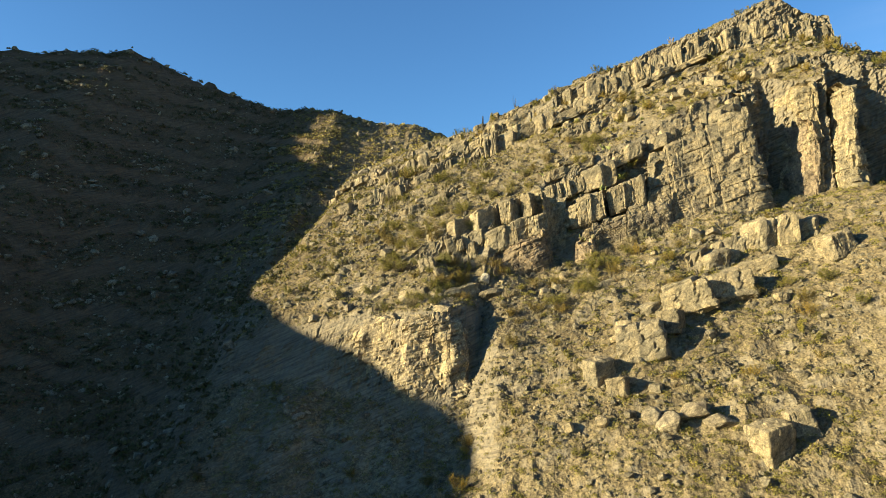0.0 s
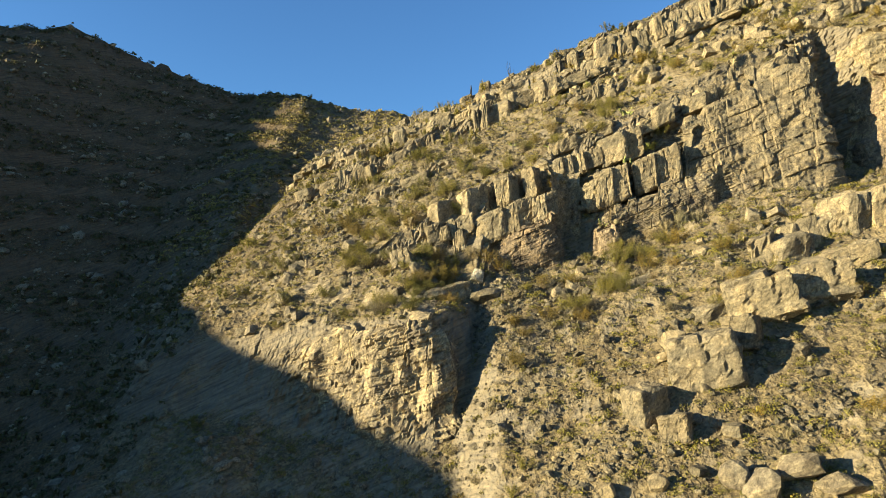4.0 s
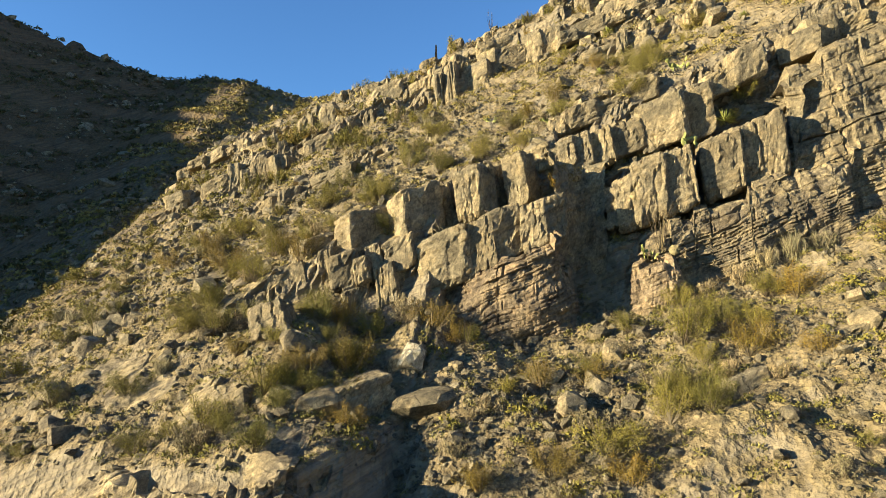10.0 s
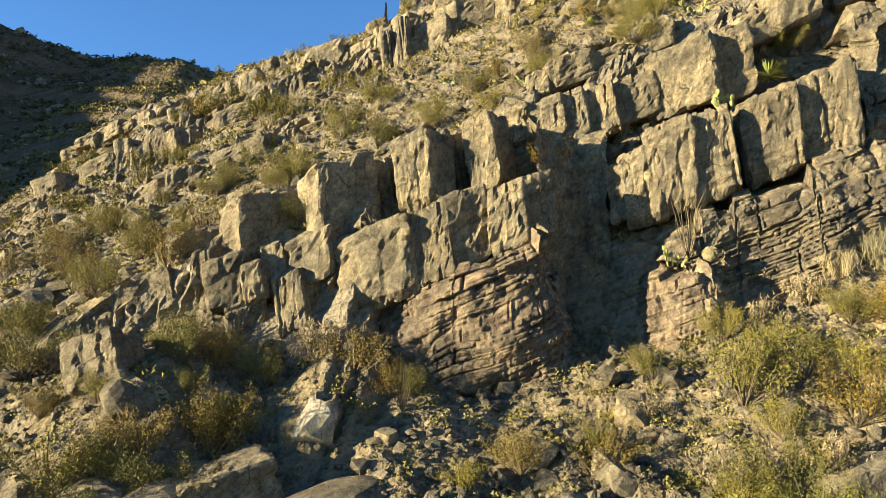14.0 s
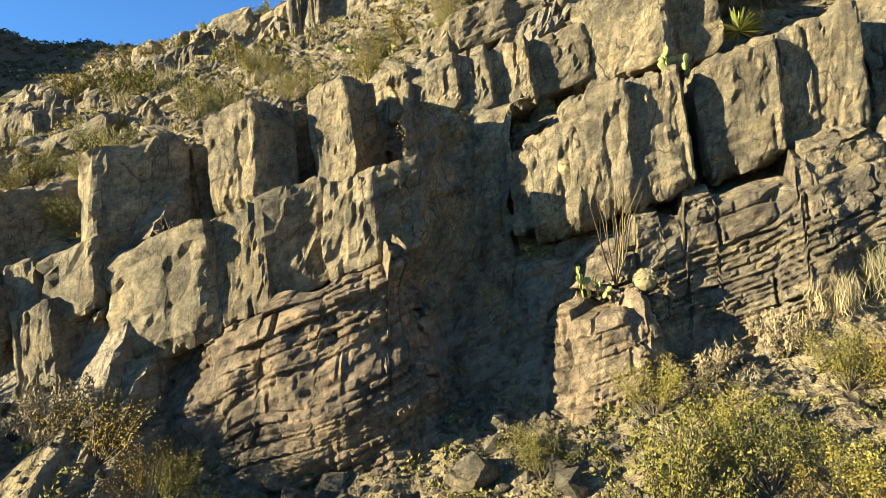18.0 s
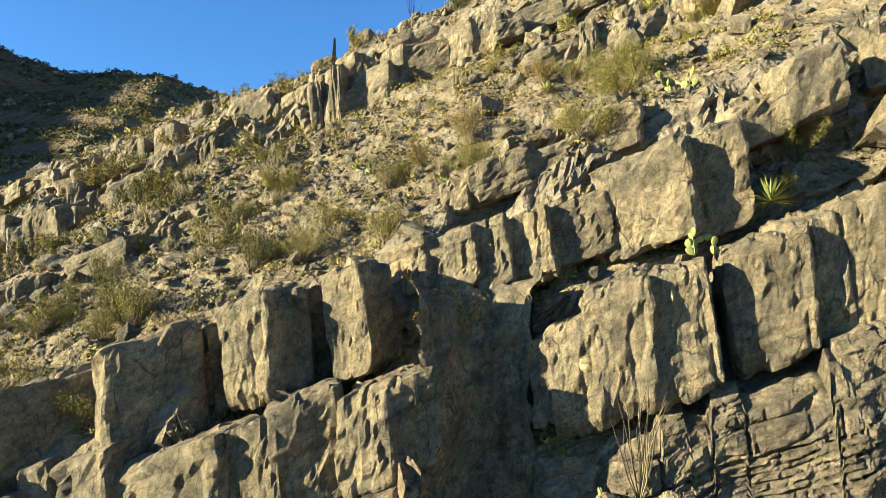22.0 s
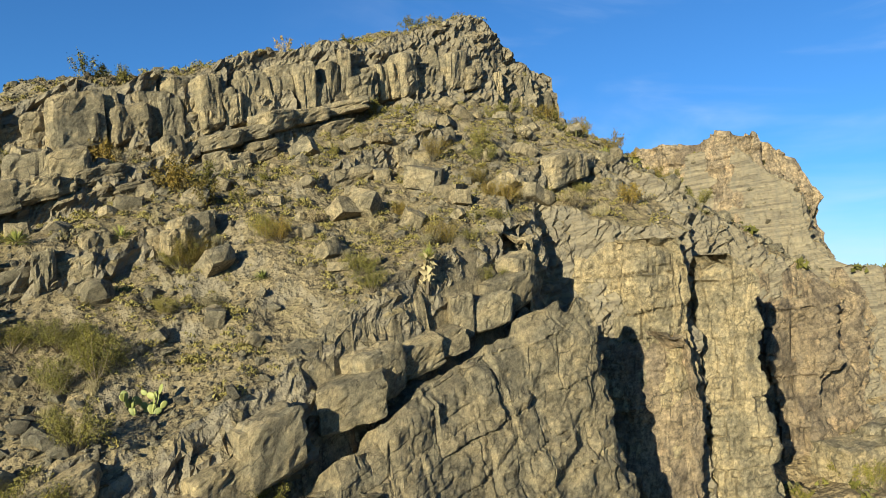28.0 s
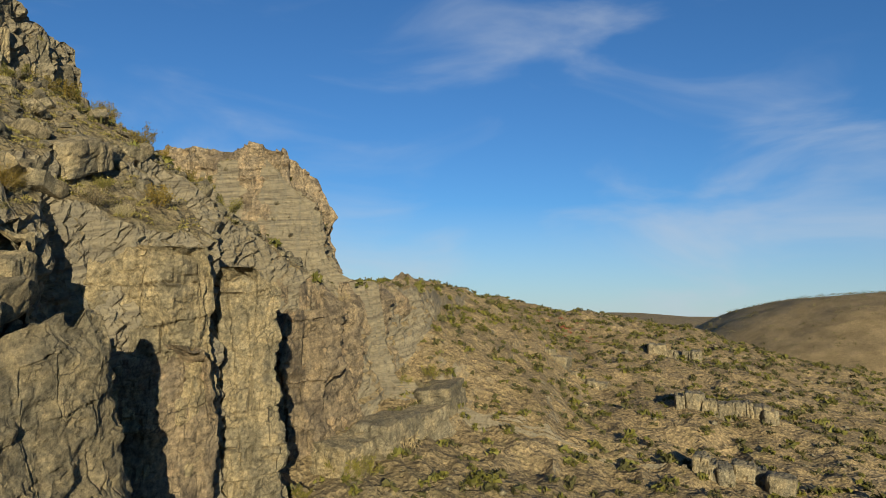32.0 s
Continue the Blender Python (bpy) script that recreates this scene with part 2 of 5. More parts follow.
def ground_material():
    m, nt, b = material("stony_ground", 0.95)
    p = where(nt)
    big = noise_tex(nt, p, 0.16, 6)
    col = ramp(nt, big, ((0.3, (0.128, 0.099, 0.058)), (0.5, (0.176, 0.138, 0.081)), (0.7, (0.222, 0.176, 0.106))))
    mid = noise_tex(nt, p, 1.6, 7, 0.7)
    col = mixc(nt, 0.8, col, ramp(nt, mid, ((0.3, (0.6, 0.58, 0.55)), (0.7, (1.25, 1.22, 1.15)))), "MULTIPLY")
    # small stones
    v = nd(nt, "ShaderNodeTexVoronoi", Scale=7.0, Randomness=1.0)
    nt.links.new(p, v.inputs["Vector"])
    v2 = nd(nt, "ShaderNodeTexVoronoi", Scale=19.0, Randomness=1.0)
    nt.links.new(p, v2.inputs["Vector"])
    sepc = nt.nodes.new("ShaderNodeSeparateColor")
    nt.links.new(v.outputs["Color"], sepc.inputs[0])
    col = mixc(nt, 0.8, col, ramp(nt, sepc.outputs[0], ((0.0, (0.52, 0.51, 0.49)), (0.5, (0.94, 0.93, 0.90)), (1.0, (1.5, 1.46, 1.36)))), "MULTIPLY")
    # dry growth in the hollows of the rubble
    gr = noise_tex(nt, p, 0.8, 9, 0.78)
    col = mixc(nt, ramp(nt, gr, ((0.50, (0, 0, 0)), (0.60, (0.28, 0.28, 0.28)))), col, (0.116, 0.100, 0.037))
    v3 = nd(nt, "ShaderNodeTexVoronoi", Scale=2.6, Randomness=1.0)
    nt.links.new(bent(nt, p, 0.2, 4.0), v3.inputs["Vector"])
    # red-brown ground on the mountain across the saddle, darkened to paint in its shade
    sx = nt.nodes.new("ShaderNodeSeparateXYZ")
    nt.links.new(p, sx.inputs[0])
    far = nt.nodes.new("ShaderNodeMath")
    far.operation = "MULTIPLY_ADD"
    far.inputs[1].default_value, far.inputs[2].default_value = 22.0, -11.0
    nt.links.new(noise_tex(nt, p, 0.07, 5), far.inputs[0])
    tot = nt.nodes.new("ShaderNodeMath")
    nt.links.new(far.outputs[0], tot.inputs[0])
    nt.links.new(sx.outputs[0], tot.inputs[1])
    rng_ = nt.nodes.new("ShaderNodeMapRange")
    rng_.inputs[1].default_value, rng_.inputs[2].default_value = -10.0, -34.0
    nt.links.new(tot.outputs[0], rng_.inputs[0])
    SHADE_TONE = (0.60, 0.51, 0.44)
    dim_col = mixc(nt, 1.0, col, SHADE_TONE, "MULTIPLY")
    col = mixc(nt, rng_.outputs[0], col, dim_col)
    # paler sandy soil on the field beyond the cliffs
    sand = nt.nodes.new("ShaderNodeMapRange")
    sand.inputs[1].default_value, sand.inputs[2].default_value = 44.0, 60.0
    nt.links.new(tot.outputs[0], sand.inputs[0])
    col = mixc(nt, sand.outputs[0], col, mixc(nt, 1.0, col, (1.42, 1.32, 1.24), "MULTIPLY"))
    # bare rock where it is steep
    g = nt.nodes.new("ShaderNodeNewGeometry")
    sn = nt.nodes.new("ShaderNodeSeparateXYZ")
    nt.links.new(g.outputs["True Normal"], sn.inputs[0])
    steep = ramp(nt, sn.outputs[2], ((0.50, (1, 1, 1)), (0.68, (0, 0, 0))))
    bed = noise_tex(nt, where(nt, 0.35, 0.35, 5.0, 0.43), 1.0, 5)
    rock = ramp(nt, bed, ((0.32, (0.095, 0.076, 0.054)), (0.48, (0.180, 0.146, 0.098)), (0.66, (0.255, 0.205, 0.130))))
    streak = noise_tex(nt, where(nt, 2.2, 2.2, 0.4), 1.0, 6)
    rock = mixc(nt, ramp(nt, streak, ((0.45, (0, 0, 0)), (0.7, (0.7, 0.7, 0.7)))), rock, (0.136, 0.120, 0.092))
    # the painted shade goes into the steep rock there too
    rock = mixc(nt, rng_.outputs[0], rock, mixc(nt, 1.0, rock, SHADE_TONE, "MULTIPLY"))
    col = mixc(nt, steep, col, rock)
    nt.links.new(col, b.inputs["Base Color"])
    fine = noise_tex(nt, p, 14, 6, 0.7)
    bumped(nt, b, ((mid, 0.6, 0.25), (v3.outputs["Distance"], 0.8, 0.2), (v.outputs["Distance"], 0.7, 0.07), (bed, 0.5, 0.12), (v2.outputs["Distance"], 0.6, 0.03), (fine, 0.5, 0.03)))
    return m


GROUND = ground_material()


# ---- the plan of the mountain ----
# the scarp: the line in plan at which the upper slope breaks off in a cliff
SCARP = ((-60, 80), (-30, 77), (-12, 70.2), (-7, 67.6), (-4, 65.3), (-1.5, 64.0), (0.8, 63.7), (2.2, 64.5), (3.3, 66.3), (4.2, 69.6), (6.2, 75.8), (11.3, 74.9), (12.0, 77.2), (13.2, 77.0), (13.8, 75.9), (22, 76.0),
         (32.8, 75.9), (33.6, 76.8), (37.2, 77.6), (38.5, 76.0), (41.8, 72.4), (42.6, 74), (43.1, 77.8), (45.8, 77.8), (47, 76), (51, 74.4), (53, 72.8), (58, 70), (66, 67.5), (80, 66), (95, 65), (140, 64))
CREST = ((-160, 104), (-26, 104), (-12, 104.5), (-2, 102.5), (8, 100), (15, 97.5), (25, 95), (40, 92.2), (51, 90), (62, 88), (90, 84), (140, 80))
LIFT = ((-12, 0.0), (-4, 0.5), (5, 0.4), (15, 1.6), (20, 2.3), (25, 2.3), (40, 2.7), (45, 4.4), (51, 4.7), (51.6, 0))
# the ridge beyond the saddle: its line, its height and the fall of its near side
RIDGE_Y = ((-160, 140), (-90, 146), (-68, 152), (-55, 158), (-20, 157.5), (40, 157))
RIDGE_Z = ((-160, 80.7), (-110, 83.8), (-95.6, 85.7), (-88.8, 86.5), (-80, 87.1), (-69.2, 88.9), (-63.7, 87.3), (-58, 83.4), (-53.3, 82.6), (-45.2, 78.8), (-38.6, 75.8), (-24, 76.4), (-21.5, 75.0), (-12.3, 72.8), (-5.7, 72.8), (-0.5, 71.2), (6, 66.7), (14, 58.3), (40, 29.8))
RIDGE_FALL = ((-90, 0.92), (-50, 0.86), (-20, 0.62), (0, 0.6))
# ledges on the upper slope: x from, x to, y of the line at both ends, height
LEDGES = ((-9, 9, 92.0, 92.4, 1.9), (4, 20, 94.6, 91.0, 1.7), (11.5, 17.5, 78.9, 78.2, 1.0), (15, 34, 90.6, 90.4, 1.9), (15.5, 24, 87.0, 85.8, 1.2), (29.5, 37, 85.6, 85.4, 1.4),
          (20, 51, 94.0, 88.6, 2.2), (-8, 3, 85.5, 85.0, 0.8), (-4, 4.5, 75.2, 75.0, 1.5), (37, 42.5, 80.6, 80.2, 1.2), (-3, 12, 98.2, 96.8, 1.2), (-19.5, -9, 101.0, 98.8, 1.9), (-10.5, 3, 98.6, 95.6, 2.0), (0.2, 6, 95.4, 95.0, 1.8), (-15, -5, 93.5, 92.2, 1.1))


def line(points, x):
    return np.interp(x, [p[0] for p in points], [p[1] for p in points])


def columns(x, width, seed):
    """Irregular upright joints: one offset, -1 to 1, for each column of rock."""
    q = x / width + 0.45 * np.sin(x * 2.1 / width + seed) + 0.3 * np.sin(x * 0.83 / width + 2.0 * seed)
    k = np.floor(q)
    return hash01(k, k * 0, k * 0, seed) * 2 - 1 - 0.7 * (q - k - 0.5)


def scarp(x):
    return line(SCARP, x)


def ridge(x, y):
    d = line(RIDGE_Y, x) - y
    return line(RIDGE_Z, x) - np.where(d > 0, line(RIDGE_FALL, x) * d, -1.0 * d)


def upper(x, y):
    u = 49.2 + 0.456 * (x - 19.2) + 0.676 * (y - 80)
    u = np.where(x < -2, u + (ridge(x, y) - 3 - u) * smooth(-13, -23, x + 8 * (1 - smooth(84, 102, y))), u)
    u = u - 3.2 * np.exp(-((x - 3.4) / 3.2) ** 2) * smooth(76, 73.2, y) * smooth(63, 69, y)
    mid = np.minimum(56 + 0.676 * (y - 77.5) - 0.2 * (x - 58), 63.4)
    u = u + (np.minimum(mid, u) - u) * smooth(42, 50, x)
    right = 54.5 + (9.0 - 0.8 * np.clip(79.5 - y, 0, 6) - 0.9 * np.clip(x - 61.5, 0, 9)) * smooth(74.4, 75.8, y - 0.4 * columns(x, 1.5, 34)) * (1 - smooth(65.5, 68.5, x)) + 0.02 * np.clip(x - 67, 0, 60)
    return u + (np.maximum(np.minimum(mid, 54.5), right) - u) * smooth(-0.25, 0.35, x - 59.8 - 0.5 * columns(y, 1.7, 33))


def lower(x, y):
    low = 32.6 + 0.33 * (x - 15.7) + np.where(y > 64, 0.42 * (y - 66.1), -0.88 + 0.75 * (y - 64))
    low = np.where(x > 15.7, low, low + 0.10 * (x - 15.7) * smooth(66, 58, y))
    far = 42 + 0.17 * (np.minimum(x, 245) - 60) + 0.13 * (y - 46) - 0.0035 * np.clip(x - 105, 0, 140) ** 2
    far = far + 0.43 * smooth(55, 68, x) * (1 - smooth(84, 112, x)) * np.clip(y - 54, 0, 13) * smooth(52, 60, y)
    far = np.where(y < 40, far - 0.004 * (40 - np.clip(y, -40, 40)) ** 2, far)
    low = low + (far - low) * smooth(26, 50, x)
    low = low + 1.4 * np.exp(-((x - 5.5) / 2.6) ** 2) * smooth(63, 69, y) * smooth(76, 73, y)
    low = low - 3.6 * smooth(-15, -10, x) * (1 - smooth(1.5, 5.0, x)) * smooth(50, 58, y) * (1 - smooth(66, 72, y))
    low = low + (np.minimum(low, ridge(x, y)) - low) * smooth(-8, -30, x)
    return np.where(low < -10, -10 + 0.25 * (low + 10), low)


def step_share(x):
    return smooth(-45, -12, x) * (1 - smooth(78, 96, x))


PROFILE_V = (-2.2, -1.9, -1.15, -0.2, 0.1, 0.3, 1.45, 1.75, 2.1, 4.5)
PROFILE_F = (0.0, 0.04, 0.31, 0.35, 0.38, 0.68, 0.74, 0.98, 1.06, 1.0)


def raw_height(x, y):
    sc = scarp(x)
    v = y - sc
    near = smooth(3.5, 5.5, x) * (1 - smooth(66, 72, x))
    jit = near * (1 - smooth(5, 7, x) * (1 - smooth(34, 36, x))) * (0.22 * columns(x, 1.3, 3) + 0.1 * columns(x, 0.55, 9) + 0.25 * fbm(x * 0.6, y * 0.4, octaves=3, seed=5))
    jit = jit + 0.2 * fbm(x * 0.33, y * 0.05, octaves=3, seed=6) * smooth(-14, -10, x) * (1 - smooth(3.4, 5.2, x))
    vj = v - jit
    lo, up = lower(x, y), upper(x, y)
    stair = np.interp(vj, PROFILE_V, PROFILE_F)
    plain = smooth(-1.7, 1.6, vj)
    tall = smooth(0.2, 1.7, vj)
    f = np.where(x < 4.2, plain, np.where(x > 34.5, tall, stair))
    share = step_share(x)
    h = lo + (up - lo) * np.where(x < -12, f * share + (1 - share) * smooth(-25, 25, v), f * share)
    crest = line(CREST, x)
    # crag along the crest
    h = h + line(LIFT, x) * smooth(-2.6, -1.6, y - crest - 0.5 * columns(x, 1.2, 21))
    for n, (x1, x2, y1, y2, hh) in enumerate(LEDGES):
        ends = smooth(x1 - 1.5, x1 + 1, x) * (1 - smooth(x2 - 1, x2 + 1.5, x))
        d = y - (y1 + (y2 - y1) * (x - x1) / (x2 - x1)) - 0.12 * columns(x, 1.2, 40 + n) - 0.25 * np.sin(x * 0.7 + n)
        saw = smooth(-0.12, 0.2, d) - smooth(-2.6, 2.8, d)
        h = h + ends * hh * saw
    over = np.clip(y - crest, 0, None)
    h = h - over * 0.8
    h = np.where(x < 40, np.maximum(h, ridge(x, y)), h)
    # outcrops run across the far left face
    q = (h + 0.12 * x) / 6.5 + 0.25 * np.sin(x * 0.05) + 0.5 * fbm(x * 0.05, y * 0.05, octaves=2, seed=31)
    stair6 = (np.floor(q) + smooth(0.42, 0.6, q - np.floor(q)) - q) * 6.5
    return h + 0.2 * stair6 * smooth(-16, -30, x)


def rough_ground(x, y):
    near = smooth(-120, -10, x) * (1 - smooth(70, 160, x))
    big = fbm(x * 0.11, y * 0.11, octaves=3, seed=70) * (0.7 + 0.5 * (1 - near))
    r = 1 - np.abs(fbm(x * 0.35, y * 0.35, octaves=3, seed=80))
    small = fbm(x * 1.3, y * 1.3, octaves=3, seed=90)
    far = fbm(x * 0.03, y * 0.03, octaves=4, seed=95) * 3.0 * (1 - near)
    return big * 0.8 + (r - 0.7) * 0.55 + small * 0.13 + far


def height(x, y):
    x, y = np.asarray(x, float), np.asarray(y, float)
    h = raw_height(x, y) + rough_ground(x, y)
    # the ridge across the valley that throws the long shadow
    cz = np.interp(y, (-130, -41, 18.7, 27, 36.5, 48, 59.6, 62.2, 67.6, 76.4, 87.3, 107.3, 119.6, 125, 129, 149, 181, 214), (0, 28, 41.5, 46.4, 50.0, 51.6, 52.8, 54.0, 58.6, 63.8, 70.5, 79.2, 88.3, 95.5, 104, 118, 134, 118))
    hill = cz - 1.1 * np.abs(x + 125 + 0.5 * np.clip(y - 110, 0, 100)) + 1.5 * fbm(x * 0.05, y * 0.05, octaves=3, seed=99)
    h = np.maximum(h, hill - 300 * smooth(-95, -80, x))
    # hills beyond the field
    hx, hy = np.clip(np.abs(x - 300) - 20, 0, None), np.clip(np.abs(y + 95) - 30, 0, None)
    h = np.maximum(h, 61.8 - 0.0045 * (hx * hx + hy * hy) + 1.2 * fbm(x * 0.04, y * 0.04, octaves=4, seed=98))
    return np.maximum(h, 58 + 7 * fbm(x * 0.004, y * 0.004, octaves=3, seed=97) - 0.08 * np.abs(x - 900) - 0.02 * np.abs(y + 100))


def grid_axis(pieces):
    out = []
    for a, b, step in pieces:
        n = max(1, round((b - a) / step))
        out += [a + (b - a) * i / n for i in range(n)]
    return np.array(out + [pieces[-1][1]])


XS = grid_axis(((-900, -200, 50), (-200, -60, 2.5), (-60, -14, 0.75), (-14, 50, 0.165), (50, 70, 0.3), (70, 140, 0.9), (140, 420, 6), (420, 1500, 40)))
Y_FAR = grid_axis(((-700, -40, 30), (-40, 20, 2.5), (20, 44, 0.5)))
Y_BACK = grid_axis(((106, 160, 1.0), (160, 260, 5.0), (260, 1000, 40)))
Y_ROWS = 360


def mesh_arrays(name, co, faces, mat, smooth_shade=False):
    """A mesh from arrays of corners and of faces with the same number of corners each."""
    me = bpy.data.meshes.new(name)
    k = faces.shape[1]
    me.vertices.add(len(co))
    me.vertices.foreach_set("co", np.ascontiguousarray(co, dtype=np.float32).ravel())
    me.loops.add(faces.size)
    me.loops.foreach_set("vertex_index", faces.astype(np.int32).ravel())
    me.polygons.add(len(faces))
    me.polygons.foreach_set("loop_start", np.arange(len(faces), dtype=np.int32) * k)
    me.polygons.foreach_set("use_smooth", np.full(len(faces), smooth_shade))
    me.update(calc_edges=True)
    me.materials.append(mat)
    return me


def beds(x, z, thick, wide, seed):
    """Masonry of thin beds: an offset, 0 to 1, for each stone of each bed."""
    q = (z - 0.40 * x) / thick + 0.5 * np.sin((z - 0.4 * x) * 1.7) + 0.35 * vnoise(x * 0.25, z * 0.25, seed=seed)
    row = np.floor(q)
    c = x / (wide * (0.6 + 0.8 * hash01(row, row * 0, row * 0, seed))) + 7.3 * hash01(row, row * 0 + 1, row * 0, seed)
    col = np.floor(c)
    edge = np.minimum(np.minimum(q - row, 1 - (q - row)) * thick, np.minimum(c - col, 1 - (c - col)) * wide)
    return hash01(row, col, row * 0, seed + 1) * smooth(0.0, 0.05, edge)


def build_ground():
    """Columns of corners, closer together where the ground is steep."""
    fine = np.linspace(44, 106, 800)
    x, y = np.meshgrid(XS, fine, indexing="ij")
    h = raw_height(x, y)
    slope = np.clip(np.abs(np.diff(h, axis=1)) / (fine[1] - fine[0]), 0, 14)
    arc = np.concatenate([np.zeros((len(XS), 1)), np.cumsum(np.sqrt(1 + slope ** 2), axis=1)], axis=1)
    near = np.stack([np.interp(np.linspace(0, a[-1], Y_ROWS), a, fine) for a in arc])
    full = np.ones((len(XS), 1))
    y = np.concatenate([full * Y_FAR[None, :-1], near, full * Y_BACK[None, 1:]], axis=1)
    x = XS[:, None] * np.ones_like(y)
    z = height(x, y)
    # broken, bedded faces where it is steep
    gy = np.gradient(z, axis=1) / np.maximum(np.gradient(y, axis=1), 1e-4)
    steep = smooth(1.7, 3.4, np.abs(gy)) * smooth(-40, -12, x) * (1 - smooth(85, 95, x))
    out = 0.38 * beds(x, z, 0.55, 1.3, 7) + 0.28 * beds(x, z, 0.23, 0.6, 17) + 0.35 * fbm(x * 0.7, y * 0.7, z * 0.7, 3, 27)
    y = y - steep * (out - 0.3)
    n, m = x.shape
    idx = np.arange(n * m).reshape(n, m)
    faces = np.stack([idx[:-1, :-1], idx[1:, :-1], idx[1:, 1:], idx[:-1, 1:]], -1).reshape(-1, 4)
    me = mesh_arrays("ground", np.stack([x, y, z], -1).reshape(-1, 3), faces, GROUND)
    tagged(new("ground", me), "dry tan stony mountainside with cliffs and rubble slopes", "ground", kind="structure")


build_ground()


# ---- rock pieces ----
def part(name, mesh, parent, m, label=""):
    ob = new(name, mesh)
    ob.parent = parent
    ob.matrix_basis = m
    if label:
        ob["label"] = label
    return ob


def thing(name, at, label, category, group="", kind=""):
    e = new(name)
    e.location = at
    e.empty_display_size = 0.2
    return tagged(e, label, category, group, kind)


def boulder_mesh(name, mat, seed, cuts=9, level=2):
    rnd = random.Random(seed)
    bm = bmesh.new()
    bmesh.ops.create_icosphere(bm, subdivisions=level, radius=0.62)
    off = Vector((seed * 2.7, seed * 1.9, seed * 0.7))
    for v in bm.verts:
        v.co *= 1 + 0.25 * noise.noise(v.co * 2 + off)
    for _ in range(cuts):
        no = Vector([rnd.gauss(0, 1) for _ in range(3)]).normalized()
        lim = rnd.uniform(0.30, 0.48)
        for v in bm.verts:
            d = v.co.dot(no) - lim
            if d > 0:
                v.co -= no * d
    for v in bm.verts:
        v.co += noise.noise_vector(v.co * 5 + off) * 0.025
    me = bpy.data.meshes.new(name)
    bmesh.ops.remove_doubles(bm, verts=bm.verts[:], dist=0.003)
    bm.to_mesh(me)
    bm.free()
    me.materials.append(mat)
    return me


def chip(co, seed, cells, amp, tilt):
    """Breaks the faces into flat chips, each with its own depth and tilt."""
    rng = np.random.default_rng(seed)
    c = rng.uniform(-0.55, 0.55, (cells, 3))
    k = np.argmin((((co[:, None] - c[None]) * np.array([1.0, 1.0, 0.7])) ** 2).sum(-1), axis=1)
    d = rng.uniform(-amp, amp, cells)[k] + (rng.normal(0, tilt, (cells, 3))[k] * (co - c[k])).sum(-1)
    out = np.abs(co) ** 3 * np.sign(co)
    out /= np.linalg.norm(out, axis=1)[:, None] + 1e-6
    return co + out * np.clip(d, -0.07, 0.045)[:, None] * np.array([1.0, 0.8, 0.7])


def box_grid(n):
    """The surface of a unit box as a lattice: corners and four-sided faces."""
    nx, ny, nz = n
    i, j, k = np.meshgrid(np.arange(nx + 1), np.arange(ny + 1), np.arange(nz + 1), indexing="ij")
    skin = (i == 0) | (i == nx) | (j == 0) | (j == ny) | (k == 0) | (k == nz)
    idx = np.full(skin.shape, -1)
    idx[skin] = np.arange(skin.sum())
    co = np.stack([i[skin] / nx, j[skin] / ny, k[skin] / nz], -1) - 0.5
    faces = []
    for a, flip in ((idx[0], 1), (idx[-1], 0), (idx[:, 0], 0), (idx[:, -1], 1), (idx[:, :, 0], 1), (idx[:, :, -1], 0)):
        q = np.stack([a[:-1, :-1], a[1:, :-1], a[1:, 1:], a[:-1, 1:]], -1).reshape(-1, 4)
        faces.append(q[:, ::-1] if flip else q)
    return co, np.concatenate(faces)


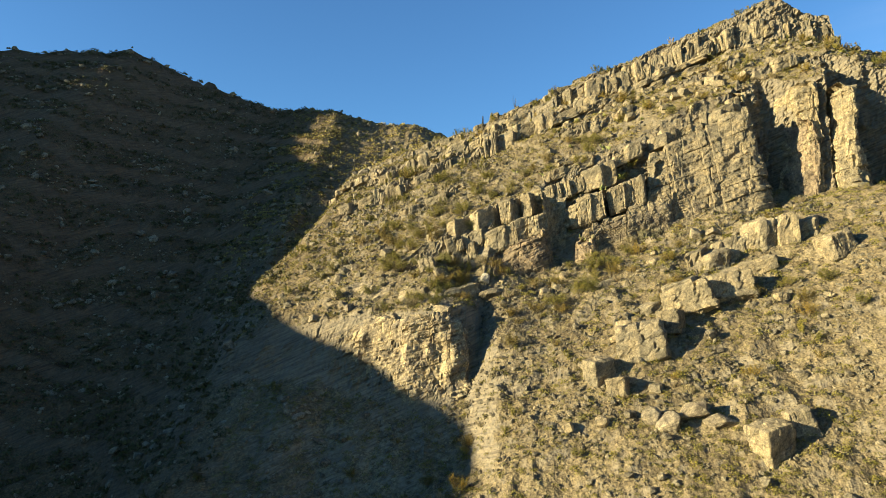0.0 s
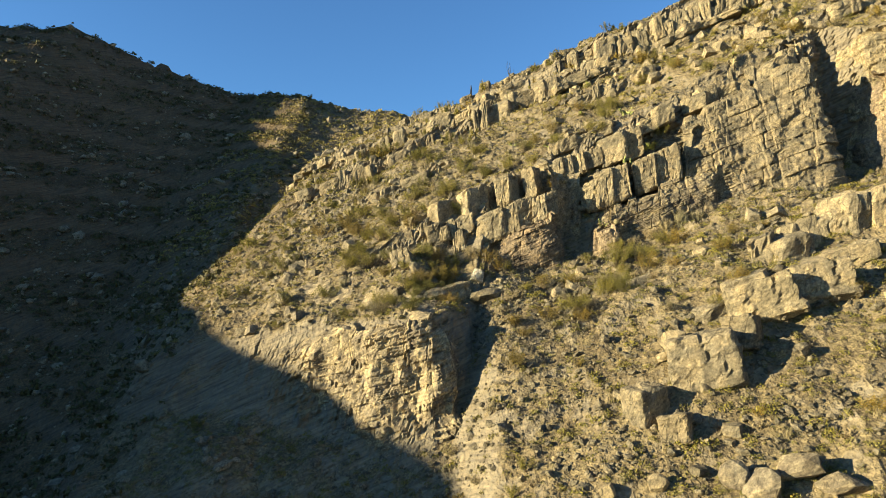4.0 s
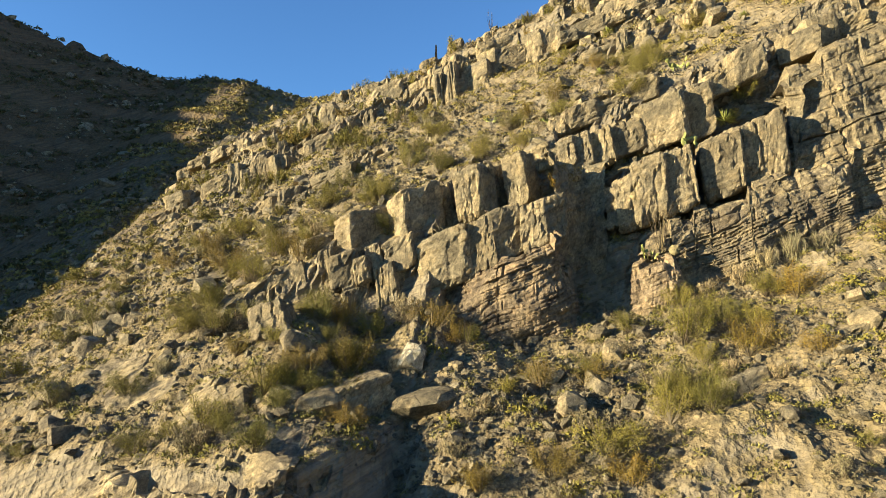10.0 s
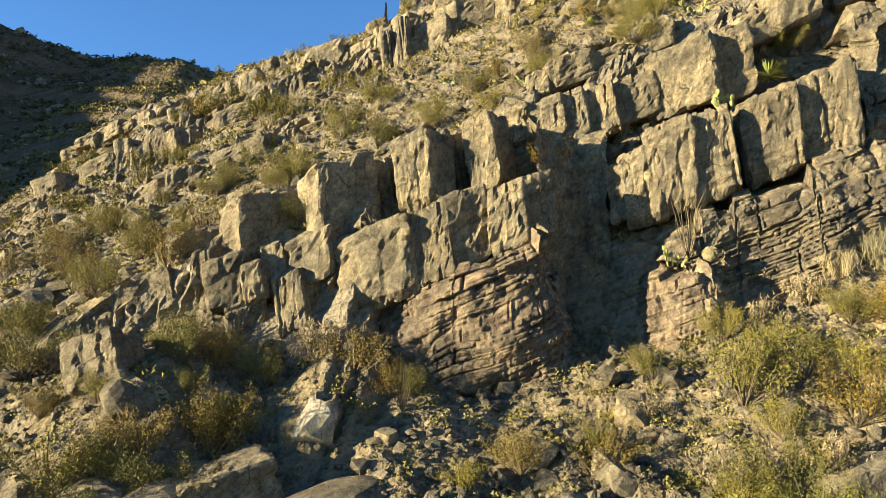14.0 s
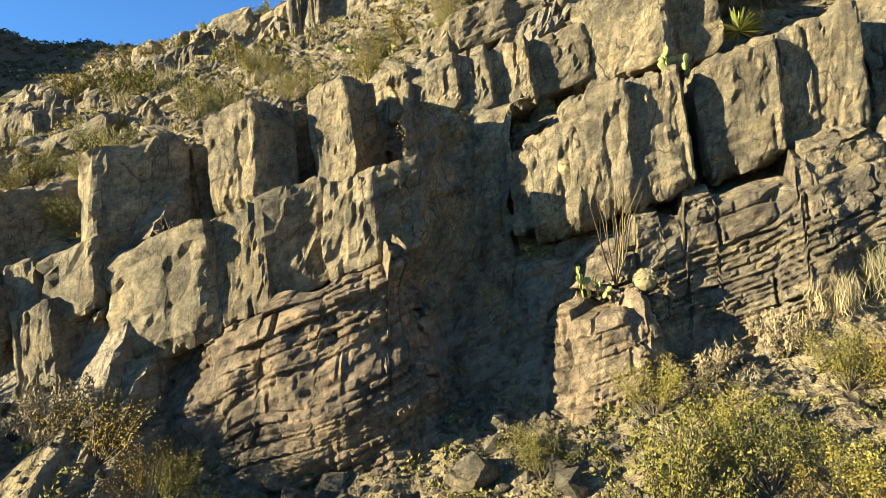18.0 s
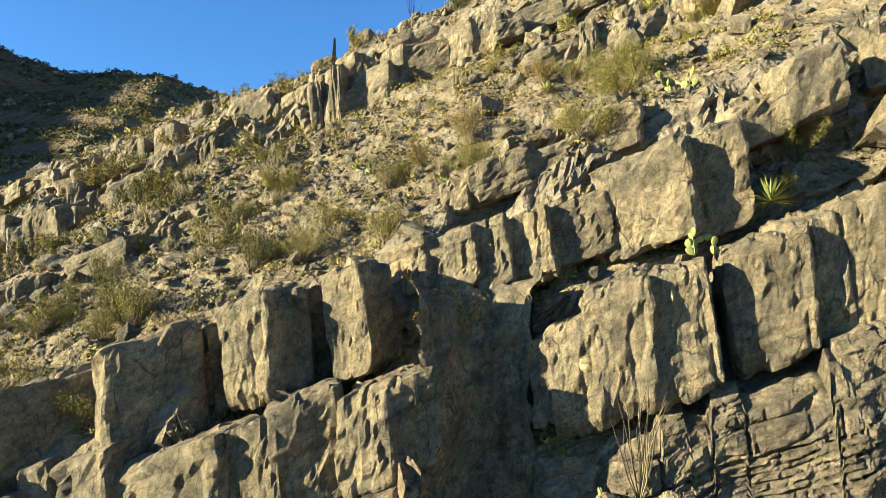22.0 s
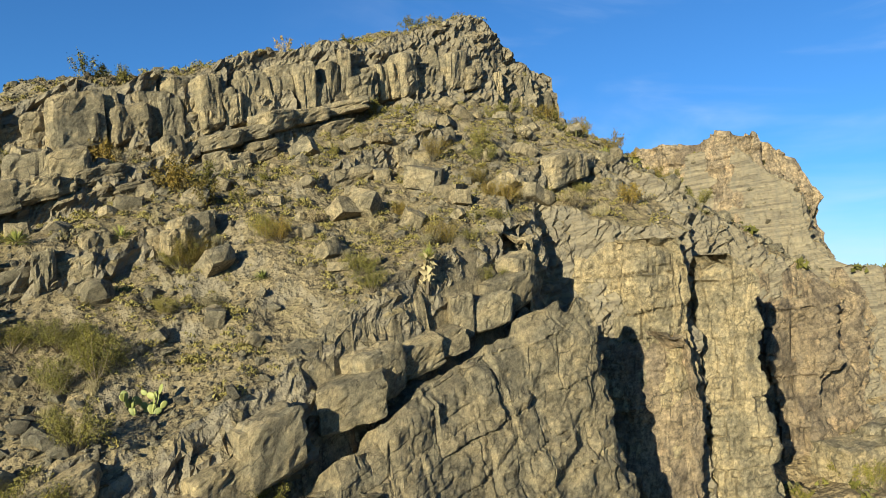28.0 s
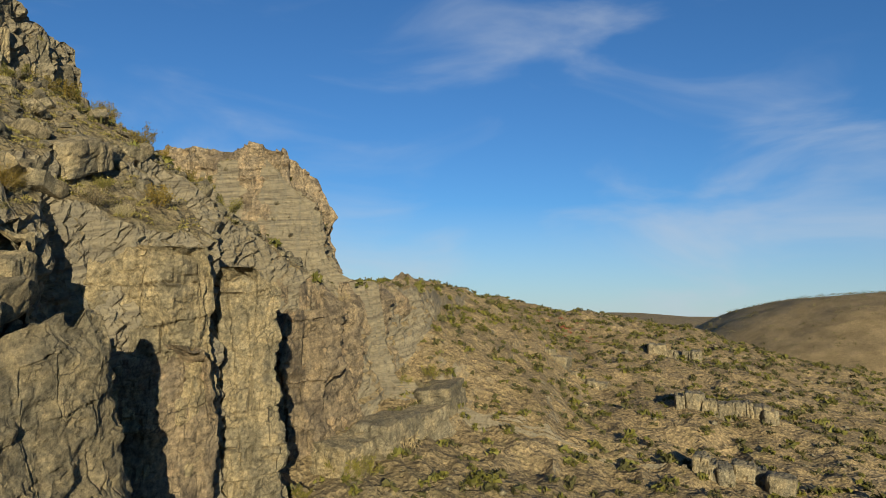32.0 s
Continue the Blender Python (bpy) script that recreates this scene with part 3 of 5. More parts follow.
def jointed_block(name, mat, seed, n=(20, 8, 18), square=18.0, grooves=2, deep=0.05, cells=110, cuts=3):
    """A weathered block of unit size: square, with worn edges, upright flutes, partings along the beds and broken chips."""
    rng = np.random.default_rng(seed)
    co, faces = box_grid(n)
    x, y, z = co.T
    o = seed * 3.7
    p = square * (1 + 0.45 * vnoise(x * 3 + o, y * 3, z * 3, seed))
    q = np.abs(co) * 2
    r = (q ** p[:, None]).sum(1) ** (1 / p)
    co = co / r[:, None]
    for _ in range(cuts):
        no = rng.choice([-1.0, 1.0], 3) * rng.uniform(0.3, 1, 3)
        no[rng.integers(0, 3)] *= rng.uniform(0, 0.4)
        no /= np.linalg.norm(no)
        d = co @ no - np.abs(no).sum() * 0.5 * rng.uniform(0.78, 0.93)
        co = co - np.clip(d, 0, None)[:, None] * no
    near = np.sort(np.abs(co) * 2, axis=1)[:, 1] ** 7
    bite = np.clip(vnoise(co[:, 0] * 3.1 + o, co[:, 1] * 4.3, co[:, 2] * 3.7 + 0.8 * co[:, 0], seed + 11) + 0.4 * vnoise(co[:, 0] * 9 + o, co[:, 1] * 11, co[:, 2] * 10, seed + 12), 0, 1)
    co = co * (1 - 0.12 * near * bite)[:, None]
    x, y, z = co.T.copy()
    inward = np.zeros(len(co))
    rag = 0.07 * vnoise(z * 3.5 + o, x * 1.5, y * 1.5, seed + 5) + 0.03 * vnoise(z * 13 + o, x * 4, y * 4, seed + 6)
    for _ in range(grooves):
        at, tilt, wide, depth = rng.uniform(-0.48, 0.48), rng.normal(0, 0.16), rng.uniform(0.02, 0.05), deep * rng.uniform(0.3, 1.6)
        z0, z1 = rng.uniform(-0.8, 0.3), rng.uniform(0.0, 0.8)
        across = (x if rng.random() < 0.75 else y) - at - tilt * z - rag
        inward += depth * np.clip(1 - np.abs(across) / wide, 0, 1) * smooth(z0 - 0.05, z0 + 0.05, z) * (1 - smooth(z1 - 0.05, z1 + 0.05, z))
    for _ in range(3):
        at, wide = rng.uniform(-0.45, 0.45), rng.uniform(0.02, 0.045)
        inward += deep * rng.uniform(0.1, 0.7) * np.clip(1 - np.abs(z - at - 0.05 * x - 0.5 * rag) / wide, 0, 1)
    for _ in range(3):
        at, tilt, sh = rng.uniform(-0.4, 0.4), rng.uniform(-0.35, 0.35), rng.uniform(-0.016, 0.016)
        inward += sh * (x > at + tilt * z + 0.4 * rag)
    for _ in range(3):
        at, sh = rng.uniform(-0.45, 0.45), rng.uniform(-0.025, 0.025)
        inward += sh * (z > at + rng.uniform(-0.2, 0.2) * x + 0.4 * rag)
    inward += 0.013 * vnoise(x * 4 + o, y * 4, z * 3, seed + 1) + 0.012 * vnoise(x * 11 + o, y * 11, z * 8, seed + 2)
    side = np.stack([np.sign(x) * np.abs(2 * x) ** 6, np.sign(y) * np.abs(2 * y) ** 6, 0.35 * np.sign(z) * np.abs(2 * z) ** 6], -1)
    side /= np.linalg.norm(side, axis=1)[:, None] + 1e-6
    co = co - side * inward[:, None]
    return mesh_arrays(name, chip(co, seed, cells, 0.02, 0.11), faces, mat)


GREAT = {m: [jointed_block("great_block", m, 17 * i + 8) for i in range(12)] for m in (GREY, PINK)}
BLOCKS = {m: [jointed_block("block", m, 11 * i + 5, (11, 6, 11), 13.0, 2, 0.05, 36, 4) for i in range(16)] for m in (GREY, PINK)}
BRICKS = {m: [jointed_block("bed_stone", m, 7 * i + 3, (4, 3, 2), 14.0, 1, 0.03, 8, 4) for i in range(10)] for m in (GREY, THIN, PINK)}
BOULDERS = {m: [boulder_mesh("boulder", m, 5 * i + 2) for i in range(10)] for m in (GREY, THIN, PALE)}
DIP = 0.37      # the rise of the beds for each metre of x


def block_at(parent, rnd, mat, x, yf, zb, w, h, d, turn=0.0, lean=0.0, tip=0.0, library=None):
    """A block with its lower front edge's middle at (x, yf, zb), as wide, high and deep as given; beds tilted, joints nearly upright."""
    px, py, pz = parent.location
    slant = Matrix(((1, 0, -0.13 + math.sin(radians(lean)), x - px), (0, 1, 0, yf - py), (DIP, 0, 1, zb - pz), (0, 0, 0, 1)))
    ob = new("block", rnd.choice((library or BLOCKS)[mat]))
    ob.parent = parent
    ob.matrix_parent_inverse = slant @ pose(0, 0, 0, tip, 0, turn) @ Matrix.Translation((0, d * 0.5, h * 0.5)) @ Matrix.Diagonal((w, d, h, 1))
    return ob


def panel(x):
    """How far a long wall steps forward and back along its joints."""
    return -0.05 * ((x - 14.0) % 4.7 - 2.35)


def hero_ledge(label, mat, rows, seed, twist=-15, saw=False):
    rnd = random.Random(seed)
    x0, y0, z0 = rows[0][:3]
    e = thing("rock_ledge", (x0, y0, z0), label, "rock ledge", "rock ledges of the cliff")
    for x, yf, zb, w, h, d, turn in rows:
        block_at(e, rnd, mat, x, yf + (panel(x) if saw else 0.0), zb, w * (1.2 if saw else 1.12), h * 1.03, d, turn + twist, rnd.uniform(-3, 3), rnd.uniform(-3, 3), GREAT)
    return e


def ledge(label, mat, x1, x2, yline, zline, h, wide, depth, seed, gap=0.06, y_jit=0.25, courses=1, turn=0.0, library=None, calm=False):
    """A row of jointed blocks. yline, zline: front and foot as functions of x."""
    rnd = random.Random(seed)
    e = thing("rock_ledge", (x1, yline(x1), zline(x1)), label, "rock ledge", "rock ledges of the cliff")
    for c in range(courses):
        x = x1
        while x < x2:
            w = rnd.uniform(*wide)
            xm = x + w / 2
            hh = h / courses
            if rnd.random() > gap:
                block_at(e, rnd, mat, xm - 0.4 * hh * c, yline(xm) + rnd.uniform(-y_jit, y_jit) + 0.12 * c, zline(xm) - 0.1 + hh * c * 0.97, w * (1.2 if calm else 1.12) * rnd.uniform(0.9, 1.08), hh * (rnd.uniform(0.9, 1.1) if calm else rnd.uniform(0.6, 1.2)), depth * rnd.uniform(0.8, 1.2), turn + (rnd.uniform(-26, -16) if calm else rnd.uniform(-34, 10)), rnd.uniform(-5, 5), rnd.uniform(-7, 4), library)
            x += w * 0.93 * math.cos(radians(turn))
    return e


def face_ledge(label, mat, p1, p2, zfoot, h, wide, depth, seed, courses, jit=0.35, dip=-6.0):
    """Courses of blocks along a line in plan; the face looks to the right-hand side of the way from p1 to p2."""
    rnd = random.Random(seed)
    e = thing("rock_cliff", (p1[0], p1[1], zfoot(0.0)), label, "cliff", "far cliffs")
    way = Vector((p2[0] - p1[0], p2[1] - p1[1], 0))
    long, turn = way.length, math.degrees(math.atan2(way.y, way.x))
    offs = {}
    for c in range(courses):
        a, hh = rnd.uniform(-0.5, 0), h / courses
        while a < long:
            w = rnd.uniform(*wide)
            t = min(1.0, max(0.0, (a + w / 2) / long))
            col = offs.setdefault(int((a + w / 2) / 1.8), rnd.uniform(-jit, jit))
            at = Vector((p1[0], p1[1], 0)) + way * t
            m = pose(at.x - p1[0], at.y - p1[1], zfoot(t) + hh * c * 0.98 - zfoot(0.0), 0, dip * math.cos(radians(turn)), 0) @ pose(0, 0, 0, rnd.uniform(-4, 3), rnd.uniform(-4, 4), turn + rnd.uniform(-7, 7))
            m = m @ Matrix.Translation((0, depth * 0.5 + col + rnd.uniform(-0.12, 0.12) + 0.06 * c, hh * 0.5)) @ Matrix.Diagonal((w * 1.12, depth, hh * 1.08, 1))
            part("block", rnd.choice(BLOCKS[mat]), e, m)
            a += w * 0.95
    return e


# the overhanging row of great blocks and the row on which it stands
hero_ledge("row of great upright grey limestone blocks on a ledge", GREY, (
    (0.0, 76.2, 37.0, 1.7, 1.75, 1.5, 38), (2.5, 75.6, 37.8, 2.2, 2.25, 1.6, 36), (4.95, 75.2, 38.5, 2.0, 2.55, 1.7, 27), (6.2, 76.2, 39.2, 0.5, 2.2, 1.2, 25), (7.0, 75.1, 39.35, 1.2, 2.45, 1.7, -18),
    (7.95, 75.3, 39.7, 0.95, 2.3, 1.6, 24), (8.5, 76.3, 39.9, 0.8, 2.3, 1.3, 22), (9.3, 75.1, 40.05, 0.95, 2.45, 1.3, -22), (10.2, 75.6, 40.45, 0.55, 2.2, 1.2, 36)), 1, 0)
hero_ledge("row of massive grey limestone blocks over thin beds", GREY, (
    (1.7, 74.6, 34.9, 1.1, 1.5, 1.6, 10), (3.15, 74.2, 35.3, 0.9, 1.9, 1.6, -14), (4.1, 74.8, 35.5, 1.1, 2.1, 1.6, 30), (5.75, 73.9, 36.1, 2.2, 2.45, 2.0, -17), (7.45, 73.6, 36.85, 1.2, 2.4, 2.0, -20), (8.6, 73.8, 37.4, 1.4, 2.3, 2.0, 8),
    (9.75, 73.4, 37.8, 1.1, 2.1, 2.2, -18), (10.75, 73.5, 38.05, 1.3, 2.1, 2.2, 14)), 2, 0)
hero_ledge("fluted grey limestone blocks above a shaded recess", GREY, (
    (10.5, 76.6, 42.0, 1.2, 1.3, 1.5, -5), (11.7, 76.3, 42.1, 1.2, 1.5, 1.6, 4), (12.75, 76.2, 42.2, 0.9, 1.75, 1.6, 8), (13.7, 76.2, 42.3, 1.1, 1.85, 1.7, -3), (15.0, 76.3, 42.9, 1.5, 1.6, 1.5, 6),
    (16.7, 75.8, 43.2, 2.1, 2.4, 1.6, -4), (18.5, 75.8, 43.6, 1.4, 2.5, 1.6, 5)), 3, -22)
hero_ledge("massive grey limestone wall with upright joints", GREY, (
    (13.9, 74.9, 39.0, 0.9, 2.0, 1.8, -22), (14.5, 74.3, 38.8, 1.1, 2.5, 2.2, -6), (15.55, 74.1, 39.2, 1.3, 2.9, 2.2, -4), (16.85, 74.0, 39.6, 1.3, 2.9, 2.2, 5), (18.9, 74.0, 40.3, 1.6, 2.9, 2.2, -3), (20.2, 74.2, 40.8, 1.0, 2.9, 2.1, 6),
    (21.2, 74.0, 41.2, 1.2, 3.0, 2.2, -4),), 4, -16, True)
ledge("broken upper edge of the tilted slabs", GREY, 18.5, 33.6, lambda x: 76.6, lambda x: float(upper(np.array(x, float), np.array(76.6))) - 1.0, 1.5, (0.7, 1.9), 1.6, 8, 0.12, 0.35)


def on_line(x1, x2, y1, y2):
    return lambda x: y1 + (y2 - y1) * (x - x1) / (x2 - x1)


for n, (x1, x2, y1, y2, hh) in enumerate(LEDGES):
    yl = on_line(x1, x2, y1, y2)
    zl = lambda x, yl=yl, hh=hh: float(upper(np.array(x, float), np.array(yl(x), float))) - hh * 0.62 + float(line(LIFT, x)) * (0.55 if n == 6 else 0)
    ledge("broken ledge of weathered grey limestone blocks on the slope", GREY, x1, x2, lambda x, yl=yl: yl(x) - 0.35, zl, hh * (1.45 if n < 2 else 1.15), (0.45, 2.4), 1.7, 100 + n, 0.14, 0.5, 2 if hh > 1.8 and n % 2 else 1)
# crag on the crest
cr = lambda x: float(line(CREST, x)) - 2.4
ledge("jagged crag of upright grey limestone columns on the crest", GREY, 17, 51, cr, lambda x: float(upper(np.array(x, float), np.array(cr(x), float))) + 0.1, 2.4, (0.6, 1.5), 2.0, 130, 0.05, 0.4)
ledge("low broken ledge of grey limestone along the crest", GREY, -3, 18, lambda x: float(line(CREST, x)) - 1.2, lambda x: float(height(x, line(CREST, x) - 1.2)) - 0.3, 1.1, (0.5, 1.5), 1.4, 131, 0.25, 0.5)


def great_blocks(label, mat, rows, seed):
    rnd = random.Random(seed)
    for x, y, w, h, d, turn in rows:
        z = float(height(x, y)) - 0.38 * h
        me = rnd.choice(GREAT[mat] if h > 1.5 else BOULDERS[mat])
        ob = new("boulder", me)
        ob.matrix_world = pose(x, y, z + h * 0.5, rnd.uniform(-8, 8), rnd.uniform(-20, -5), turn) @ Matrix.Diagonal((w, d, h, 1))
        tagged(ob, label, "boulder", "boulders on the slope")


great_blocks("large angular grey limestone boulder half sunk in rubble", GREY, (
    (16.2, 57.0, 3.8, 3.2, 3.0, -20), (18.9, 57.8, 2.0, 2.0, 2.0, -35), (15.2, 59.0, 1.4, 1.3, 1.4, 30), (21.0, 59.4, 4.4, 2.8, 3.0, -24), (24.6, 59.6, 4.0, 2.6, 3.0, -16), (12.4, 55.9, 2.0, 2.2, 1.8, 25), (13.6, 54.4, 1.6, 1.6, 1.6, -30),
    (33.5, 59.0, 2.4, 2.2, 2.2, 12), (21.6, 46.6, 2.3, 2.6, 2.0, 20), (24.0, 47.4, 1.6, 2.0, 1.6, -12), (2.4, 69.3, 2.2, 1.6, 1.8, 18), (-1.6, 72.2, 1.7, 1.7, 1.5, -10), (1.0, 68.6, 1.8, 1.5, 1.6, 30)), 40)
great_blocks("grey limestone boulder lying on the talus", GREY, (
    (11.2, 68.6, 1.7, 1.3, 1.3, 25), (12.3, 70.4, 1.3, 1.0, 1.1, -15), (12.0, 71.8, 1.1, 0.9, 1.0, 5), (17.5, 68.2, 0.9, 0.7, 0.8, 0), (9.8, 66.9, 1.2, 0.9, 1.0, 40), (-0.4, 70.6, 1.4, 1.2, 1.3, 20),
    (4.9, 68.8, 2.4, 1.3, 1.7, 12), (20.2, 66.5, 1.3, 0.9, 1.1, -22), (25.2, 69.0, 1.5, 1.2, 1.2, 8)), 41)
great_blocks("yellowish broken limestone boulder on the lower slope", THIN, ((16.2, 50.3, 1.9, 1.4, 1.7, 20), (18.0, 50.6, 2.3, 1.45, 1.6, -20), (19.4, 49.6, 2.2, 1.4, 1.5, -35), (15.2, 51.0, 1.6, 1.4, 1.4, 5)), 42)
ob = new("boulder", BOULDERS[PALE][3])
ob.matrix_world = pose(4.2, 70.5, float(height(4.2, 70.5)) + 0.35, 0, 10, 20) @ Matrix.Diagonal((1.0, 0.8, 1.3, 1))
tagged(ob, "pale white angular limestone boulder beside dark scrub", "boulder", "boulders on the slope")
gz = lambda x, y: float(height(x, y))
ledge("dark fluted outcrop of grey limestone on the lower slope", GREY, 22.5, 33, lambda x: 63.0 - 0.05 * (x - 27), lambda x: gz(x, 62.6) - 0.6, 3.2, (0.9, 2.2), 3.0, 50, 0.08, 0.5)
ledge("thick tilted limestone slab breaking out of the lower slope", GREY, 17.5, 27, lambda x: 60.2, lambda x: gz(x, 59.9) - 0.5, 1.9, (1.6, 3.2), 2.6, 51, 0.15, 0.4)
ledge("low outcrop of grey limestone in the talus", GREY, 13, 22, lambda x: 64.8 + 0.1 * (x - 13), lambda x: gz(x, 64.6) - 0.6, 1.2, (0.8, 2.0), 1.8, 52, 0.35, 0.6)
ledge("blocky knob of dark limestone above the thin beds", GREY, -4, 4, lambda x: 69.6 + 0.25 * x, lambda x: gz(x, 69.3 + 0.25 * x) - 0.5, 1.0, (0.6, 1.4), 1.4, 53, 0.2, 0.5)
# the spur and the far cliffs
for x, y, long, hh, k in ((72.0, 44.0, 7.0, 1.3, 58), (58.5, 46.5, 5.0, 1.0, 79), (78.0, 56.0, 5.0, 0.7, 86), (95.0, 43.5, 5.0, 1.2, 87)):
    face_ledge("low broken outcrop of grey limestone standing in scrub", GREY, (x, y + long / 2), (x - 1.0, y - long / 2), lambda t, x=x, y=y, long=long: gz(x - t, y + long / 2 - long * t) - 0.6, hh + 0.5, (0.5, 1.6), 2.4, k, 1, 0.9, 4)
great_blocks("large grey limestone shelf at the foot of the cliff", GREY, ((53.5, 68.4, 4.0, 2.4, 3.0, -20), (56.5, 67.0, 4.2, 2.2, 3.2, -30), (60.0, 66.0, 3.4, 2.0, 2.8, -12), (50.0, 70.0, 3.0, 2.2, 2.6, -28)), 80)


# ---- bedded cliffs: continuous faces broken into courses ----
def courses_of(s, level, thick, wide, seed):
    """Masonry of beds: an offset, 0 to 1, for each stone of each bed, with open partings."""
    q = level / thick + (0.35 / thick) * vnoise(level * 1.1 + seed, level * 0, seed=seed) + (0.12 / thick) * vnoise(s * 0.8, level * 0.6, seed=seed + 3)
    row = np.floor(q)
    c = s / (wide * (0.4 + 1.6 * hash01(row, row * 0, row * 0, seed))) + 7.3 * hash01(row, row * 0 + 1, row * 0, seed)
    col = np.floor(c)
    edge = np.minimum(np.minimum(q - row, 1 - (q - row)) * thick, np.minimum(c - col, 1 - (c - col)) * wide)
    share = 0.25 + 0.75 * smooth(-0.45, 0.35, fbm(s * 0.6, level * 0.9, octaves=2, seed=seed + 8))
    return share * (0.5 * hash01(row, row * 0 + 5, row * 0, seed + 2) + 0.5 * hash01(row, col, row * 0, seed + 1)) * smooth(0.0, 0.05, edge)


def bedded_mass(label, mat, path, zfoot, ztop, seed, cell=0.08, dip=0.38, lean=0.0, big=(0.55, 1.3, 0.3), small=(0.2, 0.55, 0.2), swell=0.3, belly=None, back=3.0, rise=0.4, flute=0.0, settle=False):
    """A cliff along a line in plan, faces to the right-hand side of its way, with a rough top running back."""
    p = np.array(path, float)
    cum = np.concatenate([[0], np.cumsum(np.hypot(*np.diff(p, axis=0).T))])
    s = np.linspace(0, cum[-1], int(cum[-1] / cell) + 2)
    px, py = [np.interp(s, cum, p[:, a]) for a in (0, 1)]
    k = max(3, int(0.9 / cell) | 1)
    ker = np.hanning(k + 2)[1:-1]
    ker /= ker.sum()
    px, py = [np.convolve(np.pad(a, k // 2, mode="edge"), ker, "valid") for a in (px, py)]
    dx, dy = np.gradient(px), np.gradient(py)
    ln = np.hypot(dx, dy)
    nx, ny = dy / ln, -dx / ln
    zf = np.array([zfoot(a) for a in px])
    zt = np.array([ztop(a) for a in px]) + 0.3 * columns(s, 0.9, seed) * (1 if big[0] > 0.3 else 0.5)
    rows = int((zt - zf).max() / cell) + 2
    u = np.linspace(0, 1, rows)[None]
    z = zf[:, None] + (zt - zf)[:, None] * u
    x, y, ss = px[:, None] + 0 * z, py[:, None] + 0 * z, s[:, None] + 0 * z
    level = z - dip * x
    out = big[2] * courses_of(ss, level, big[0], big[1], seed) + small[2] * courses_of(ss, level, small[0], small[1], seed + 9)
    out += swell * fbm(ss * 0.45, z * 0.3, octaves=3, seed=seed + 3) + 0.09 * fbm(ss * 2.6, z * 2.9, octaves=3, seed=seed + 4)
    out += flute * (columns(ss + 0.13 * z, 1.1, seed + 5) + 0.5 * columns(ss - 0.1 * z, 0.45, seed + 6))
    out -= lean * (z - zf[:, None])
    if belly:
        out += belly(x, z)
    out -= 0.35 * smooth(0.93, 1.0, u)
    x, y = x + nx[:, None] * out, y + ny[:, None] * out
    # the top runs back into the hill
    flat = np.convolve(np.pad(zt, k, mode="edge"), np.ones(2 * k + 1) / (2 * k + 1), "valid")[:, None]
    x0, y0, z0 = x[:, -1:], y[:, -1:], z[:, -1:]
    for far in (0.08, 0.2, 0.35, 0.5, 0.7, 0.85, 1.0):
        xb, yb = x0 - nx[:, None] * back * far, y0 - ny[:, None] * back * far
        aim = height(xb, yb) + 0.1 - 0.5 * smooth(0.8, 1.0, far) if settle else flat + rise * back * far
        lift = z0 + (aim - z0) * smooth(0.0, 0.6, far) + (0.25 * fbm(xb * 0.8, yb * 0.8, octaves=3, seed=seed + 7) if far < 1 else 0)
        x, y, z = np.concatenate([x, xb], 1), np.concatenate([y, yb], 1), np.concatenate([z, lift], 1)
    n, m = x.shape
    idx = np.arange(n * m).reshape(n, m)
    faces = np.stack([idx[:-1, :-1], idx[1:, :-1], idx[1:, 1:], idx[:-1, 1:]], -1).reshape(-1, 4)
    e = thing("bedded_cliff", (path[0][0], path[0][1], zfoot(path[0][0])), label, "cliff", "bedded cliffs")
    co = np.stack([x, y, z], -1).reshape(-1, 3) - np.array(e.location)
    part("rock_face", mesh_arrays("rock_face", co, faces, mat), e, Matrix())
    return e


bedded_mass("bulging buttress of pinkish thin limestone beds", PINK, ((3.8, 75.6), (5.0, 74.3), (6.5, 73.6), (8.0, 73.0), (9.3, 72.5), (10.5, 72.4), (11.2, 72.7), (11.55, 73.5), (11.7, 74.8), (11.6, 76.6)),
            lambda x: 32.7 + 0.06 * x, lambda x: 36.2 + 0.36 * (x - 5), 301, 0.06, 0.38, 0.06, (0.55, 1.3, 0.3), (0.19, 0.6, 0.12), 0.42, lambda x, z: 0.4 * smooth(33.4, 34.8, z - 0.25 * (x - 9)) * (1 - smooth(34.8, 37.2, z - 0.25 * (x - 9))) - 0.25)
bedded_mass("tilted slabs of grey limestone in thick beds", GREY, ((21.6, 75.4), (22.0, 74.0), (24, 73.8), (27, 73.6), (29.5, 73.4), (31.5, 73.0), (33.2, 72.9), (34.0, 73.3), (34.4, 75.2), (34.4, 79)),
            lambda x: 40.6 + 0.38 * (x - 22) - 5.0 * float(smooth(26, 31, x)), lambda x: 46.6 + 0.55 * (x - 22) - 0.08 * max(0.0, x - 30) ** 2, 313, 0.08, 0.37, 0.27, (1.5, 2.4, 0.5), (0.5, 1.3, 0.12), 0.18, lambda x, z: 0.12 * columns(x + 0.1 * z, 1.7, 77) + 0.12 * np.clip(z - 44.5, 0, 9) * smooth(28.5, 32.5, x) + 1.35 * smooth(26, 31, x), 3.5, 0.5, 0.0, True)
bedded_mass("smooth shaded back wall of the recess", GREY, ((10.6, 74.3), (11.3, 74.9), (11.9, 75.7), (12.6, 75.9), (13.2, 75.7), (13.6, 75.3)), lambda x: 34.0, lambda x: 42.3, 302, 0.08, 0.38, 0.0, (1.6, 2.5, 0.16), (0.5, 1.4, 0.06), 0.15, None, 0.2, 0.1)
